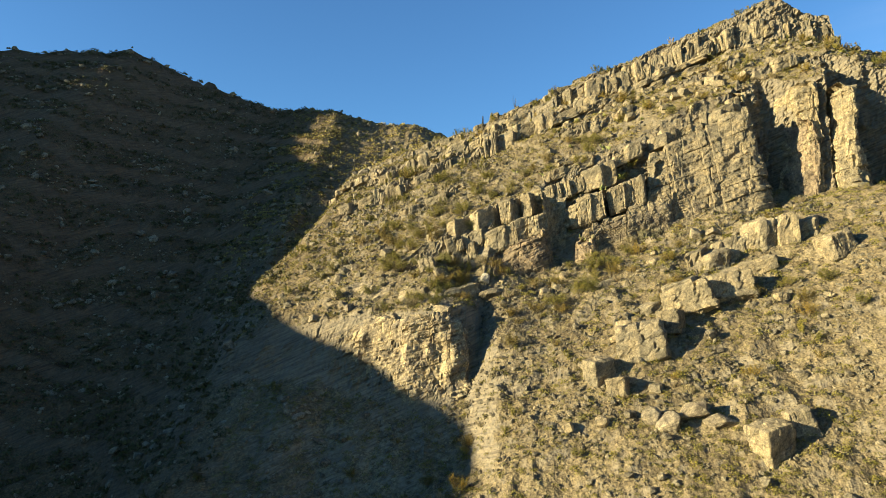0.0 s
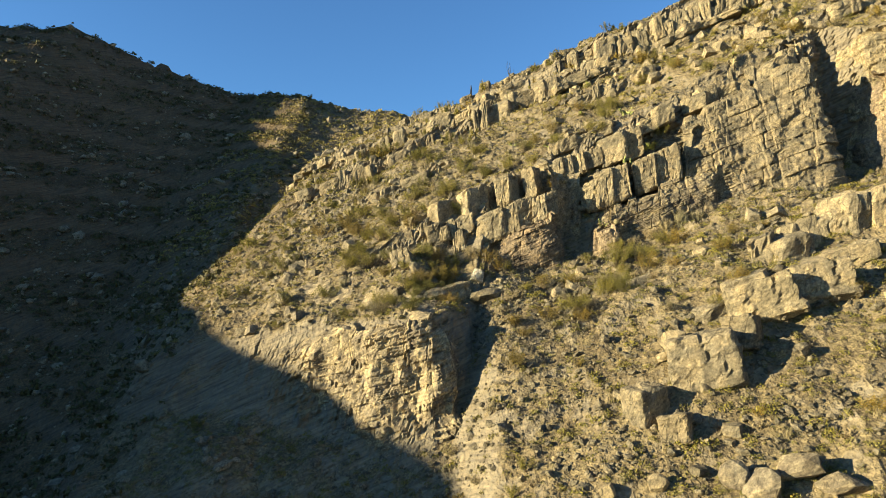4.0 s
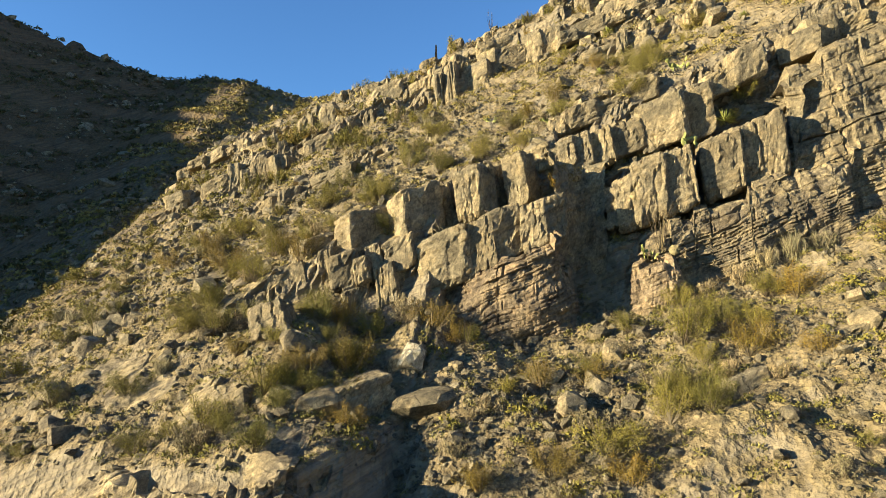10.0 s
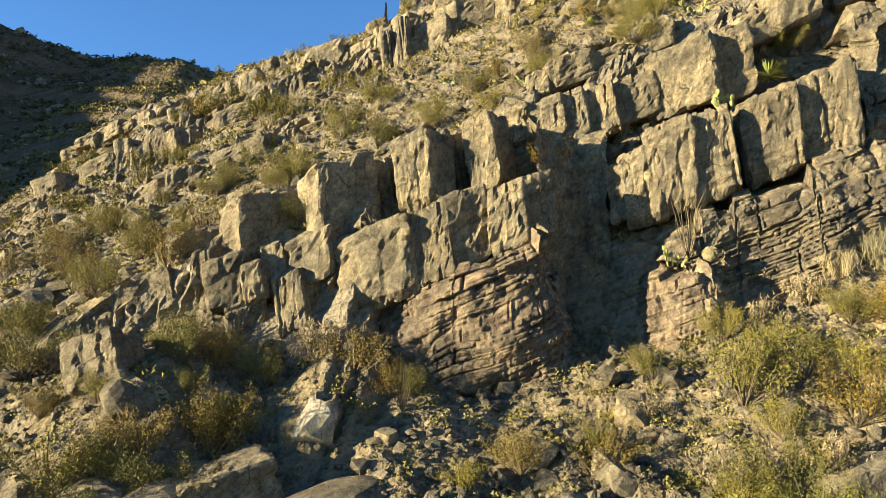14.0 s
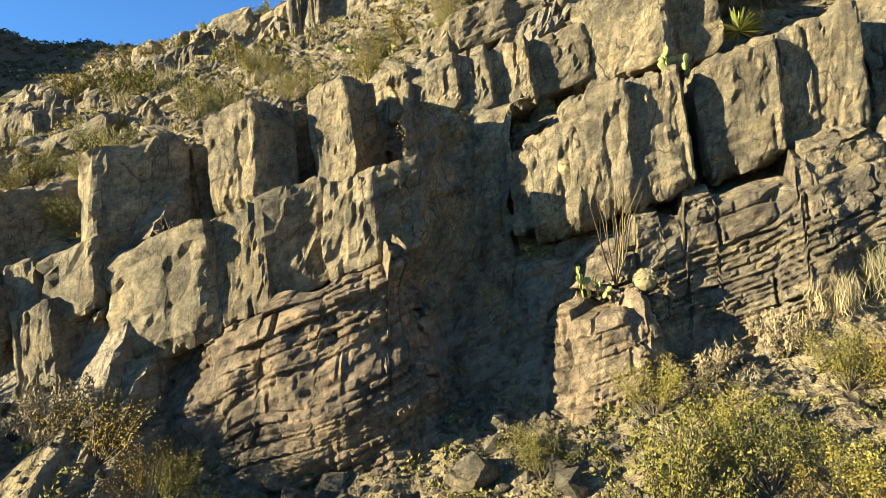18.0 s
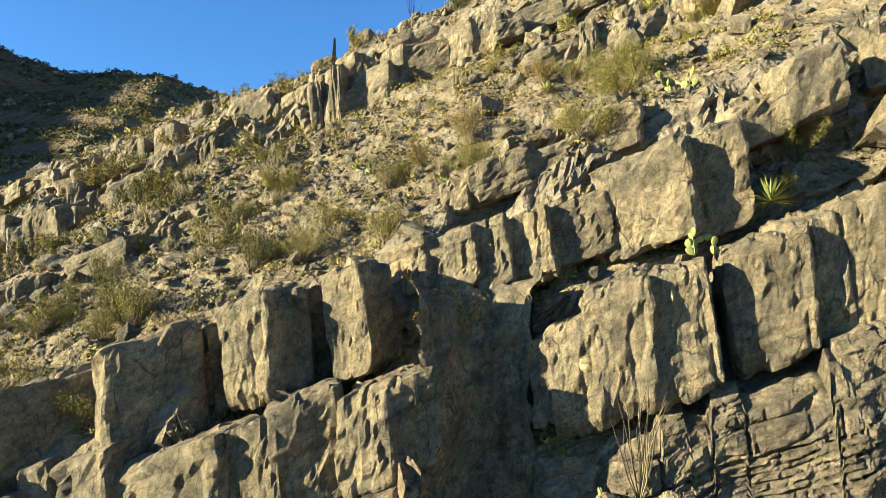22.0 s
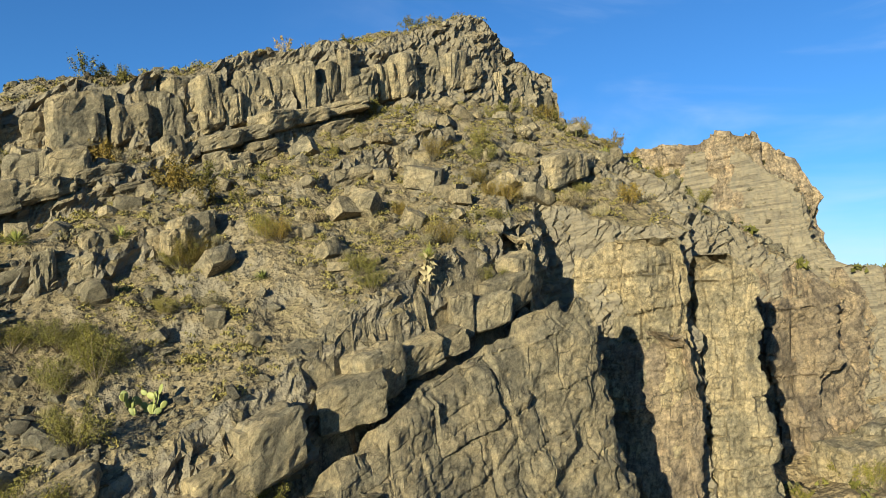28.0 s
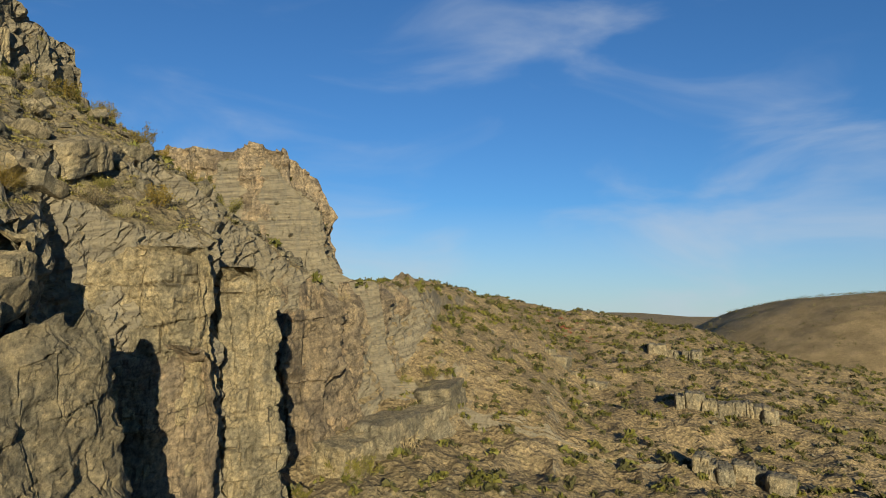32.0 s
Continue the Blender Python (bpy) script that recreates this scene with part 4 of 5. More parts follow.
bedded_mass("crumbling tan limestone beds under the massive wall", THIN, ((13.3, 76.0), (13.7, 75.0), (14.3, 74.2), (15.2, 73.7), (16.5, 73.6), (18.0, 73.3), (19.8, 72.7), (22, 72.9), (25, 73.0), (28, 73.3), (31, 73.6), (33.4, 74.2), (33.9, 76.5)),
            lambda x: 33.8 + 0.33 * (x - 15.7), lambda x: 39.3 + 0.38 * (x - 16.2), 303, 0.07, 0.38, 0.22, (0.6, 1.5, 0.34), (0.17, 0.6, 0.2), 0.35, lambda x, z: 0.45)
bedded_mass("small blocky step of reddish beds below the wall", PINK, ((13.9, 74.6), (14.1, 73.4), (14.6, 72.7), (15.4, 72.4), (16.0, 72.7), (16.3, 73.9)), lambda x: 34.6, lambda x: 37.2 + 0.2 * (x - 15), 312, 0.06, 0.38, 0.08, (0.6, 0.8, 0.3), (0.2, 0.4, 0.14), 0.15, None, 1.2, 0.1)
bedded_mass("bulging cliff of thin tan limestone beds in the sun", THIN, ((-13.5, 71.5), (-11, 69.3), (-8.5, 67.2), (-6, 64.9), (-3.5, 62.9), (-1.2, 61.8), (0.9, 61.6), (2.4, 62.5), (3.3, 64.8), (4.0, 67.4), (4.7, 70.5)),
            lambda x: 16.5 + 0.1 * x, lambda x: 30.0 + 0.12 * x - 0.9 * max(0.0, x - 1.2), 304, 0.1, 0.30, 0.12, (0.7, 1.6, 0.42), (0.27, 0.8, 0.24), 0.6, None, 4.5, 0.36, 0.03, True)
bedded_mass("thin grey limestone beds in the shade of the mountain", THIN, ((-34, 80), (-28, 77), (-22, 76.5), (-17, 74), (-13.5, 71)), lambda x: 4 + 0.1 * (x + 34), lambda x: 16.5 + 0.33 * (x + 34), 305, 0.2, 0.30, 0.7, (0.9, 3.0, 0.4), (0.4, 1.4, 0.25), 0.6, None, 3.0, 0.7)
bedded_mass("weathered limestone spur beside a dark gully", GREY, ((38.2, 79), (38.5, 76.6), (39.1, 75.0), (40.0, 73.7), (40.9, 73.3), (41.4, 74.6), (41.6, 78)), lambda x: 42.5, lambda x: 55.2 - 0.3 * abs(x - 39.8), 306, 0.1, 0.25, 0.05, (1.5, 1.6, 0.5), (0.5, 0.7, 0.2), 0.6, None, 1.2, 0.2, 0.12)
bedded_mass("weathered limestone spur above the terrace", GREY, ((42.0, 78), (42.1, 74.4), (42.5, 72.5), (43.2, 71.5), (44.2, 71.9), (44.6, 74.5), (44.6, 78.5)), lambda x: 42.5, lambda x: 53.6, 307, 0.1, 0.25, 0.06, (1.7, 1.5, 0.5), (0.6, 0.7, 0.2), 0.6, None, 1.6, 0.35, 0.12)
bedded_mass("pale broken foot of the limestone spur", PINK, ((37.7, 77), (38.1, 75.4), (38.8, 73.8), (39.7, 72.8), (40.5, 72.7), (41.0, 74.5)), lambda x: 41.5, lambda x: 50.4, 308, 0.1, 0.2, 0.12, (1.8, 2.0, 0.2), (0.5, 0.8, 0.1), 0.4, None, 1.0, 0.3, 0.06)
bedded_mass("shaded back of a gully in grey limestone", GREY, ((34.2, 77.6), (35.0, 78.6), (36.5, 79.2), (38.6, 78.6)), lambda x: 43.5, lambda x: 54.8 + 0.1 * (x - 33), 309, 0.12, 0.3, 0.03, (1.4, 1.4, 0.6), (0.5, 0.8, 0.2), 0.5, None, 1.5, 0.5, 0.15)
bedded_mass("lower cliff of pale bedded limestone above the field", PINK, ((44.4, 79.2), (46.5, 79.4), (48.6, 78.4), (49.8, 75.4), (50.4, 72.6), (51.6, 71.3), (53.5, 71.3), (56, 70.7), (60, 70.0), (64, 69.6), (68, 69.8), (72, 69.5), (74.6, 69.3), (76, 70.4)),
            lambda x: 41.0 + 0.06 * (x - 46), lambda x: 52.2 + 0.11 * (x - 46) - 0.5 * math.sin(x * 0.9), 310, 0.14, 0.10, 0.07, (1.3, 1.8, 0.5), (0.5, 0.9, 0.22), 1.0, None, 1.6, 0.05, 0.16, True)
bedded_mass("tall shoulder of pale bedded limestone", PINK, ((58.6, 93), (59.2, 86), (59.8, 80.2), (60.6, 77.6), (62.5, 76.4), (64.5, 75.6), (66.6, 75.2), (67.3, 76.4)),
            lambda x: 52.5, lambda x: 64.4 - 0.55 * max(0.0, x - 60.2) - 1.5 * max(0.0, x - 63.6), 311, 0.14, 0.06, 0.04, (1.1, 1.6, 0.5), (0.4, 0.8, 0.2), 0.7, None, 2.0, 0.12, 0.16)


# ---- loose stones ----
CLEAR = ((19.6, 75.6), (17.6, 74.9), (19.2, 80.0), (17.3, 87.6), (28.4, 77.75), (4.2, 70.5), (24.0, 82.0), (15.6, 83.6), (12.0, 80.6), (22.8, 77.6))


def clear(x, y):
    """False just in front of the plants and stones that stand free."""
    ok = np.ones(np.shape(x), bool)
    for a, b in CLEAR:
        ok &= ~((np.abs(np.asarray(x) - a) < 1.3) & (np.asarray(y) > b - 3.5) & (np.asarray(y) < b + 0.8))
    return ok


def slope_at(x, y):
    return np.abs(raw_height(x, y + 0.3) - raw_height(x, y - 0.3)) / 0.6


def stone_shapes(count, seed):
    rng, shapes = random.Random(seed), []
    for i in range(count):
        bm = bmesh.new()
        bmesh.ops.create_icosphere(bm, subdivisions=1, radius=0.6)
        for v in bm.verts:
            v.co = Vector([c * rng.uniform(0.7, 1.15) for c in v.co])
        for _ in range(5):
            no = Vector([rng.gauss(0, 1) for _ in range(3)]).normalized()
            lim = rng.uniform(0.24, 0.42)
            for v in bm.verts:
                d = v.co.dot(no) - lim
                if d > 0:
                    v.co -= no * d
        bm.verts.ensure_lookup_table()
        shapes.append((np.array([v.co[:] for v in bm.verts]), np.array([[v.index for v in f.verts] for f in bm.faces])))
        bm.free()
    return shapes


SHAPES = stone_shapes(12, 77)


def rotations(rng, n, tilt):
    a, b, c = rng.uniform(0, 2 * np.pi, n), rng.normal(0, tilt, n), rng.normal(0, tilt, n)
    ca, sa_, cb, sb, cc, sc = np.cos(a), np.sin(a), np.cos(b), np.sin(b), np.cos(c), np.sin(c)
    z = np.zeros(n)
    o = np.ones(n)
    rz = np.stack([ca, -sa_, z, sa_, ca, z, z, z, o], -1).reshape(n, 3, 3)
    ry = np.stack([cb, z, sb, z, o, z, -sb, z, cb], -1).reshape(n, 3, 3)
    rx = np.stack([o, z, z, z, cc, -sc, z, sc, cc], -1).reshape(n, 3, 3)
    return ry @ rx @ rz


def scatter_stones(name, label, mat, x1, x2, y1, y2, count, small, large, seed, power=2.2, cover=0.0):
    rng = np.random.default_rng(seed)
    x, y = rng.uniform(x1, x2, count * 2), rng.uniform(y1, y2, count * 2)
    keep = (slope_at(x, y) < 1.8) & (fbm(x * 0.25, y * 0.25, octaves=3, seed=seed) > rng.uniform(-0.9, 0.5 - cover, len(x)))
    x, y = x[keep][:count], y[keep][:count]
    n = len(x)
    size = small * (1 - rng.uniform(0, 1 - (small / large) ** power, n)) ** (-1 / power)
    z = height(x, y) + size * 0.12
    rot, scl = rotations(rng, n, 0.35), size[:, None] * rng.uniform(0.65, 1.3, (n, 3)) * np.array([1.1, 1.0, 0.75])
    which = rng.integers(0, len(SHAPES), n)
    cos, fcs, k = [], [], 0
    for w, (co, fc) in enumerate(SHAPES):
        sel = which == w
        c = np.einsum("nij,nkj->nki", rot[sel], co[None] * scl[sel][:, None, :]) + np.stack([x, y, z], -1)[sel][:, None, :]
        f = fc[None] + (np.arange(sel.sum()) * len(co))[:, None, None] + k
        cos.append(c.reshape(-1, 3))
        fcs.append(f.reshape(-1, 3))
        k += c.shape[0] * c.shape[1]
    tagged(new(name, mesh_arrays(name, np.concatenate(cos), np.concatenate(fcs), mat)), label, "rubble", kind="stuff")


RUBBLE = rock_material("loose_limestone_rubble", (0.180, 0.155, 0.109), (0.236, 0.197, 0.131), (0.107, 0.090, 0.064), (0.316, 0.265, 0.177), 0.6, 0.1)
scatter_stones("talus_rubble", "grey and tan limestone rubble on the talus below the cliff", RUBBLE, -12, 40, 52, 75, 7000, 0.12, 0.8, 201, 1.8)
scatter_stones("fine_talus", "dense small stones on the talus under the cliff", RUBBLE, 4, 27, 63, 74.5, 7000, 0.06, 0.4, 207, 1.9, 0.3)
scatter_stones("saddle_rubble", "limestone rubble on the slope up to the saddle", RUBBLE, -28, 6, 76, 112, 4500, 0.11, 0.7, 208, 1.8)
scatter_stones("slope_rubble", "broken limestone rubble between the upper ledges", RUBBLE, -12, 50, 76, 99, 13000, 0.1, 0.75, 202, 1.8)
scatter_stones("lower_rubble", "scattered limestone stones on the lower slope", RUBBLE, -20, 44, 30, 56, 5500, 0.16, 0.9, 203)
scatter_stones("shaded_rubble", "scattered stones on the shaded mountainside", RUBBLE, -95, -10, 50, 185, 6000, 0.3, 1.9, 204)
scatter_stones("field_rubble", "scattered stones on the scrub-covered field", RUBBLE, 45, 135, 10, 84, 2500, 0.12, 0.7, 205)


def scatter_boulders(label, mat, x1, x2, y1, y2, count, small, large, seed):
    rnd, made = random.Random(seed), 0
    while made < count:
        x, y = rnd.uniform(x1, x2), rnd.uniform(y1, y2)
        if float(slope_at(np.array([x]), np.array([y]))[0]) > 1.5 or not clear(x, y):
            continue
        d = small + (large - small) * rnd.random() ** 2
        ob = new("boulder", rnd.choice(BOULDERS[mat] if rnd.random() < 0.4 else BRICKS[mat]))
        ob.matrix_world = pose(x, y, gz(x, y) + d * 0.15, rnd.uniform(-25, 25), rnd.uniform(-35, 10), rnd.uniform(0, 360)) @ Matrix.Diagonal((d * rnd.uniform(0.9, 1.5), d, d * rnd.uniform(0.55, 0.95), 1))
        tagged(ob, label, "boulder", "boulders on the slope")
        made += 1


scatter_boulders("angular grey limestone boulder among rubble", GREY, 12, 46, 77, 91, 90, 0.5, 1.3, 301)
scatter_boulders("angular grey limestone boulder on the upper slope", GREY, -10, 20, 76, 99, 36, 0.4, 1.0, 302)
scatter_boulders("tan limestone boulder on the lower talus", GREY, 5, 36, 50, 71, 36, 0.4, 1.1, 303)
scatter_stones("hollow_rubble", "limestone rubble in the hollow below the shoulder", RUBBLE, 41, 66, 74, 90, 3500, 0.12, 1.2, 206, 1.8)
scatter_boulders("tan limestone boulder on the shoulder", THIN, -14, 4, 68, 90, 20, 0.5, 1.2, 304)


# ---- plants ----
def leaf_material(name, a, b, rough=0.7):
    m, nt, bs = material(name, rough)
    info = nt.nodes.new("ShaderNodeObjectInfo")
    g = nt.nodes.new("ShaderNodeNewGeometry")
    c1 = ramp(nt, g.outputs["Random Per Island"], ((0.0, a), (1.0, b)))
    c2 = mixc(nt, 1.0, c1, ramp(nt, info.outputs["Random"], ((0.0, (0.7, 0.72, 0.7)), (1.0, (1.25, 1.15, 1.1)))), "MULTIPLY")
    nt.links.new(c2, bs.inputs["Base Color"])
    nt.nodes["Principled BSDF"].inputs["Subsurface Weight"].default_value = 0.0
    return m


CREOSOTE = leaf_material("creosote_leaves", (0.080, 0.075, 0.014), (0.192, 0.166, 0.029))
DRY = leaf_material("dry_twigs", (0.160, 0.124, 0.068), (0.272, 0.224, 0.120))
RUST = leaf_material("rusty_leaves", (0.096, 0.072, 0.013), (0.208, 0.144, 0.022))
STRAW = leaf_material("dry_grass", (0.216, 0.180, 0.096), (0.336, 0.288, 0.160))
TWIG = leaf_material("twigs", (0.080, 0.064, 0.044), (0.136, 0.108, 0.072))
GREEN = leaf_material("yucca_blades", (0.128, 0.152, 0.036), (0.288, 0.288, 0.072), 0.5)
PAD = leaf_material("cactus_pads", (0.144, 0.168, 0.048), (0.240, 0.248, 0.080), 0.55)
FAR_SCRUB = leaf_material("far_scrub", (0.048, 0.044, 0.014), (0.116, 0.101, 0.032))
RED = leaf_material("reddish_scrub", (0.176, 0.048, 0.024), (0.240, 0.080, 0.040))


def stems_array(rng, n, h, spread):
    """Bent stems from one root: points (n, 4, 3)."""
    a = rng.uniform(0, 2 * np.pi, n)
    lean = rng.uniform(0.15, 1.0, n) * spread
    t = np.linspace(0, 1, 4)[None, :]
    r = lean[:, None] * t ** 0.8
    hh = (h * rng.uniform(0.6, 1.0, n) * np.sqrt(np.clip(1.15 - (lean / spread) ** 2 * 0.6, 0.2, 1)))[:, None] * t
    wob = rng.normal(0, 0.035 * h, (n, 4)) * t
    return np.stack([np.cos(a)[:, None] * r + wob, np.sin(a)[:, None] * r - wob[:, ::-1] * t, hh], -1)


def tubes(paths, radius):
    """Thin three-sided tubes along paths."""
    n, k, _ = paths.shape
    ang = np.array([0, 2.1, 4.2])
    ring = np.stack([np.cos(ang), np.sin(ang), ang * 0], -1)
    taper = np.linspace(1, 0.35, k)
    co = paths[:, :, None, :] + ring[None, None] * (radius * taper)[None, :, None, None]
    idx = np.arange(n * k * 3).reshape(n, k, 3)
    q = [np.stack([idx[:, :-1, i], idx[:, :-1, (i + 1) % 3], idx[:, 1:, (i + 1) % 3], idx[:, 1:, i]], -1).reshape(-1, 4) for i in range(3)]
    return co.reshape(-1, 3), np.concatenate(q)


def leaf_quads(rng, centres, size, upright=0.3, wide=0.38):
    n = len(centres)
    d = rng.normal(0, 1, (n, 3))
    d[:, 2] += upright * 3
    d /= np.linalg.norm(d, axis=1)[:, None]
    s_ = np.cross(d, rng.normal(0, 1, (n, 3)))
    s_ /= np.linalg.norm(s_, axis=1)[:, None] + 1e-6
    L = size * rng.uniform(0.6, 1.5, n)[:, None]
    W = L * wide
    co = np.stack([centres - d * L * 0.5 - s_ * W * 0.7, centres - d * L * 0.3 + s_ * W * 0.9, centres + d * L * 0.6], 1)
    return co.reshape(-1, 3), np.arange(n * 3).reshape(n, 3)


def bush_pair(name, mat, seed, h=1.0, spread=0.75, stems=22, leaves=420, size=0.085, low=0.3, wide=0.38, upright=0.3, fuzz=0.06):
    rng = np.random.default_rng(seed)
    st = stems_array(rng, stems, h, spread)
    co, f = tubes(st, 0.012)
    wood = mesh_arrays(name + "_twigs", co, f, TWIG)
    who, t = rng.integers(0, stems, leaves), rng.uniform(low, 1.0, leaves) ** 0.7 * 2.999
    k = t.astype(int)
    c = st[who, k] + (st[who, k + 1] - st[who, k]) * (t - k)[:, None] + rng.normal(0, fuzz * h, (leaves, 3))
    c[:, 2] = np.maximum(c[:, 2], 0.03)
    co, f = leaf_quads(rng, c, size, upright, wide)
    return wood, mesh_arrays(name + "_foliage", co, f, mat)


def bush_set(name, mat, seed, h, spread, leaves, size, low=0.25, wide=0.38, upright=0.3, many=4):
    fine = [bush_pair(name, mat, seed + i, h, spread, 20, leaves, size, low, wide, upright) for i in range(many)]
    far = [bush_pair(name, mat, seed + 10 + i, h, spread, 8, leaves // 4, size * 1.9, low, wide, upright) for i in range(3)]
    return fine, far


KINDS = {
    "creosote_bush": (bush_set("creosote", CREOSOTE, 400, 1.0, 0.75, 4600, 0.027, many=5), "olive-yellow creosote bush growing among the stones", "bush"),
    "dry_shrub": (bush_set("dry_shrub", DRY, 420, 0.7, 0.6, 800, 0.08, 0.1, 0.16, 0.4), "grey-brown leafless desert shrub on stony ground", "shrub"),
    "rusty_bush": (bush_set("rusty_bush", RUST, 440, 1.1, 0.8, 4200, 0.030, 0.2), "rusty olive leafy bush beside the boulders", "bush"),
    "grass_clump": (bush_set("grass_clump", STRAW, 460, 0.45, 0.32, 700, 0.2, 0.0, 0.022, 1.0), "straw-coloured clump of dry bunch grass", "grass"),
}


def plant(kind, x, y, size, rnd, z=None):
    pairs, label, cat = KINDS[kind]
    wood, leaf = rnd.choice(pairs[1 if y > 86 or y < 54 or x > 40 or x < -14 else 0])
    e = thing(kind, (x, y, gz(x, y) - 0.05 if z is None else z), label, cat, "desert scrub")
    m = pose(0, 0, 0, 0, 0, rnd.uniform(0, 360)) @ Matrix.Diagonal((size * rnd.uniform(0.85, 1.2), size * rnd.uniform(0.85, 1.2), size * rnd.uniform(0.8, 1.15), 1))
    part("twig_frame", wood, e, m)
    part("foliage", leaf, e, m)
    return e


def scatter_plants(kinds, x1, x2, y1, y2, count, small, large, seed):
    rng, rnd = np.random.default_rng(seed), random.Random(seed)
    x, y = rng.uniform(x1, x2, count * 5), rng.uniform(y1, y2, count * 5)
    keep = (slope_at(x, y) < 1.3) & clear(x, y) & (fbm(x * 0.3, y * 0.3, octaves=2, seed=seed) > rng.uniform(-0.6, 0.6, len(x)))
    x, y = x[keep][:count], y[keep][:count]
    z = height(x, y)
    for a, b, c in zip(x, y, z):
        plant(rnd.choice(kinds), float(a), float(b), rnd.uniform(small, large), rnd, float(c) - 0.05)


rnd = random.Random(9)
# bushes that stand out
for kind, x, y, size in (("rusty_bush", 1.8, 70.2, 1.7), ("rusty_bush", 0.3, 69.8, 1.2), ("creosote_bush", 14.6, 69.0, 1.9), ("creosote_bush", 16.4, 69.4, 1.6), ("creosote_bush", 13.2, 71.2, 1.0), ("creosote_bush", 15.5, 71.8, 1.1),
                         ("creosote_bush", -4.6, 74.2, 1.8), ("creosote_bush", -6.4, 74.8, 1.7), ("creosote_bush", -3.2, 75.6, 1.3), ("rusty_bush", 5.1, 72.5, 1.5), ("rusty_bush", 6.1, 72.2, 1.1), ("dry_shrub", 3.9, 72.9, 1.3), ("creosote_bush", 6.6, 72.1, 0.9), ("dry_shrub", 16.9, 72.3, 1.6), ("dry_shrub", 18.6, 72.5, 1.5),
                         ("grass_clump", 19.8, 72.6, 2.4), ("grass_clump", 21.0, 72.7, 2.5), ("grass_clump", 22.3, 72.8, 2.6), ("creosote_bush", 19.0, 71.2, 1.2), ("rusty_bush", 8.6, 64.5, 1.3), ("rusty_bush", 6.4, 64.4, 1.1), ("rusty_bush", 6.0, 61.6, 1.2),
                         ("creosote_bush", 12.4, 79.8, 1.3), ("creosote_bush", 10.0, 82.5, 1.4), ("creosote_bush", 8.0, 81.0, 1.5), ("creosote_bush", 5.6, 80.6, 1.6), ("creosote_bush", 4.0, 82.0, 1.5), ("creosote_bush", 21.2, 77.2, 1.3), ("creosote_bush", 20.4, 76.4, 1.0),
                         ("creosote_bush", 16.6, 84.2, 1.4), ("creosote_bush", 24.5, 88.5, 1.6), ("rusty_bush", 23.4, 88.8, 1.5), ("dry_shrub", 29.5, 79.0, 1.2), ("creosote_bush", 31.8, 77.6, 1.1), ("creosote_bush", 33.6, 78.8, 1.0)):
    plant(kind, x, y, size, rnd)
scatter_plants(("creosote_bush", "rusty_bush", "dry_shrub", "creosote_bush", "grass_clump", "grass_clump"), -10, 50, 76.5, 99, 250, 0.6, 1.5, 501)
scatter_plants(("creosote_bush", "dry_shrub", "grass_clump", "dry_shrub", "rusty_bush"), -8, 40, 50, 73, 150, 0.5, 1.3, 502)
scatter_plants(("creosote_bush", "grass_clump", "creosote_bush"), -20, 3, 66, 98, 90, 0.8, 1.6, 503)
scatter_plants(("creosote_bush", "grass_clump", "creosote_bush"), -26, 6, 84, 112, 40, 0.8, 1.6, 506)
scatter_plants(("creosote_bush", "creosote_bush", "rusty_bush", "dry_shrub"), -6, 20, 64, 84, 70, 0.9, 1.8, 507)
scatter_plants(("creosote_bush", "dry_shrub"), 44, 70, 66, 90, 60, 0.8, 1.6, 504)
scatter_plants(("creosote_bush", "dry_shrub"), 15, 62, 91, 99, 45, 0.7, 1.3, 505)


def scatter_scrub(name, label, mat, x1, x2, y1, y2, count, small, large, seed, quads=34, even=0.0, leaf=0.2):
    """Far scrub, joined: small clumps of leaves."""
    rng = np.random.default_rng(seed)
    x, y = rng.uniform(x1, x2, count * 3), rng.uniform(y1, y2, count * 3)
    keep = (slope_at(x, y) < 1.6) & clear(x, y) & (fbm(x * 0.12, y * 0.12, octaves=3, seed=seed) > rng.uniform(-0.8, 0.6, len(x)) - even)
    x, y = x[keep][:count], y[keep][:count]
    n = len(x)
    size = rng.uniform(small, large, n) * rng.uniform(0.6, 1.0, n)
    z = height(x, y)
    d = rng.normal(0, 1, (n, quads, 3))
    d /= np.linalg.norm(d, axis=2)[..., None]
    d *= rng.uniform(0.5, 1.0, (n, quads, 1))
    d[..., 2] = np.abs(d[..., 2]) * 0.8
    c = (np.stack([x, y, z], -1)[:, None] + d * size[:, None, None] * 0.55).reshape(-1, 3)
    co, f = leaf_quads(rng, c, 1.0, 0.2)
    mid = np.repeat(c, 3, axis=0)
    co = mid + (co - mid) * np.repeat(size, quads * 3)[:, None] * leaf
    tagged(new(name, mesh_arrays(name, co, f, mat)), label, "scrub", kind="stuff")


scatter_scrub("shaded_scrub", "dark scrub dotted over the shaded mountainside", FAR_SCRUB, -110, -20, 50, 195, 13000, 0.5, 1.5, 601, 14, 0.6, 0.34)
scatter_scrub("field_scrub", "low olive scrub dotted over the field", FAR_SCRUB, 44, 150, -30, 90, 3600, 0.5, 1.2, 602, 16, 0.9, 0.4)
scatter_scrub("field_bushes", "olive-yellow bushes dotted over the field", CREOSOTE, 46, 130, 0, 84, 1500, 0.6, 1.3, 603, 24, 0.9, 0.36)
scatter_scrub("saddle_scrub", "low olive scrub on the slope up to the saddle", CREOSOTE, -30, 6, 82, 113, 1000, 0.4, 1.1, 607, 24)
OLIVE_GRASS = leaf_material("olive_dry_grass", (0.14, 0.118, 0.03), (0.27, 0.225, 0.07))
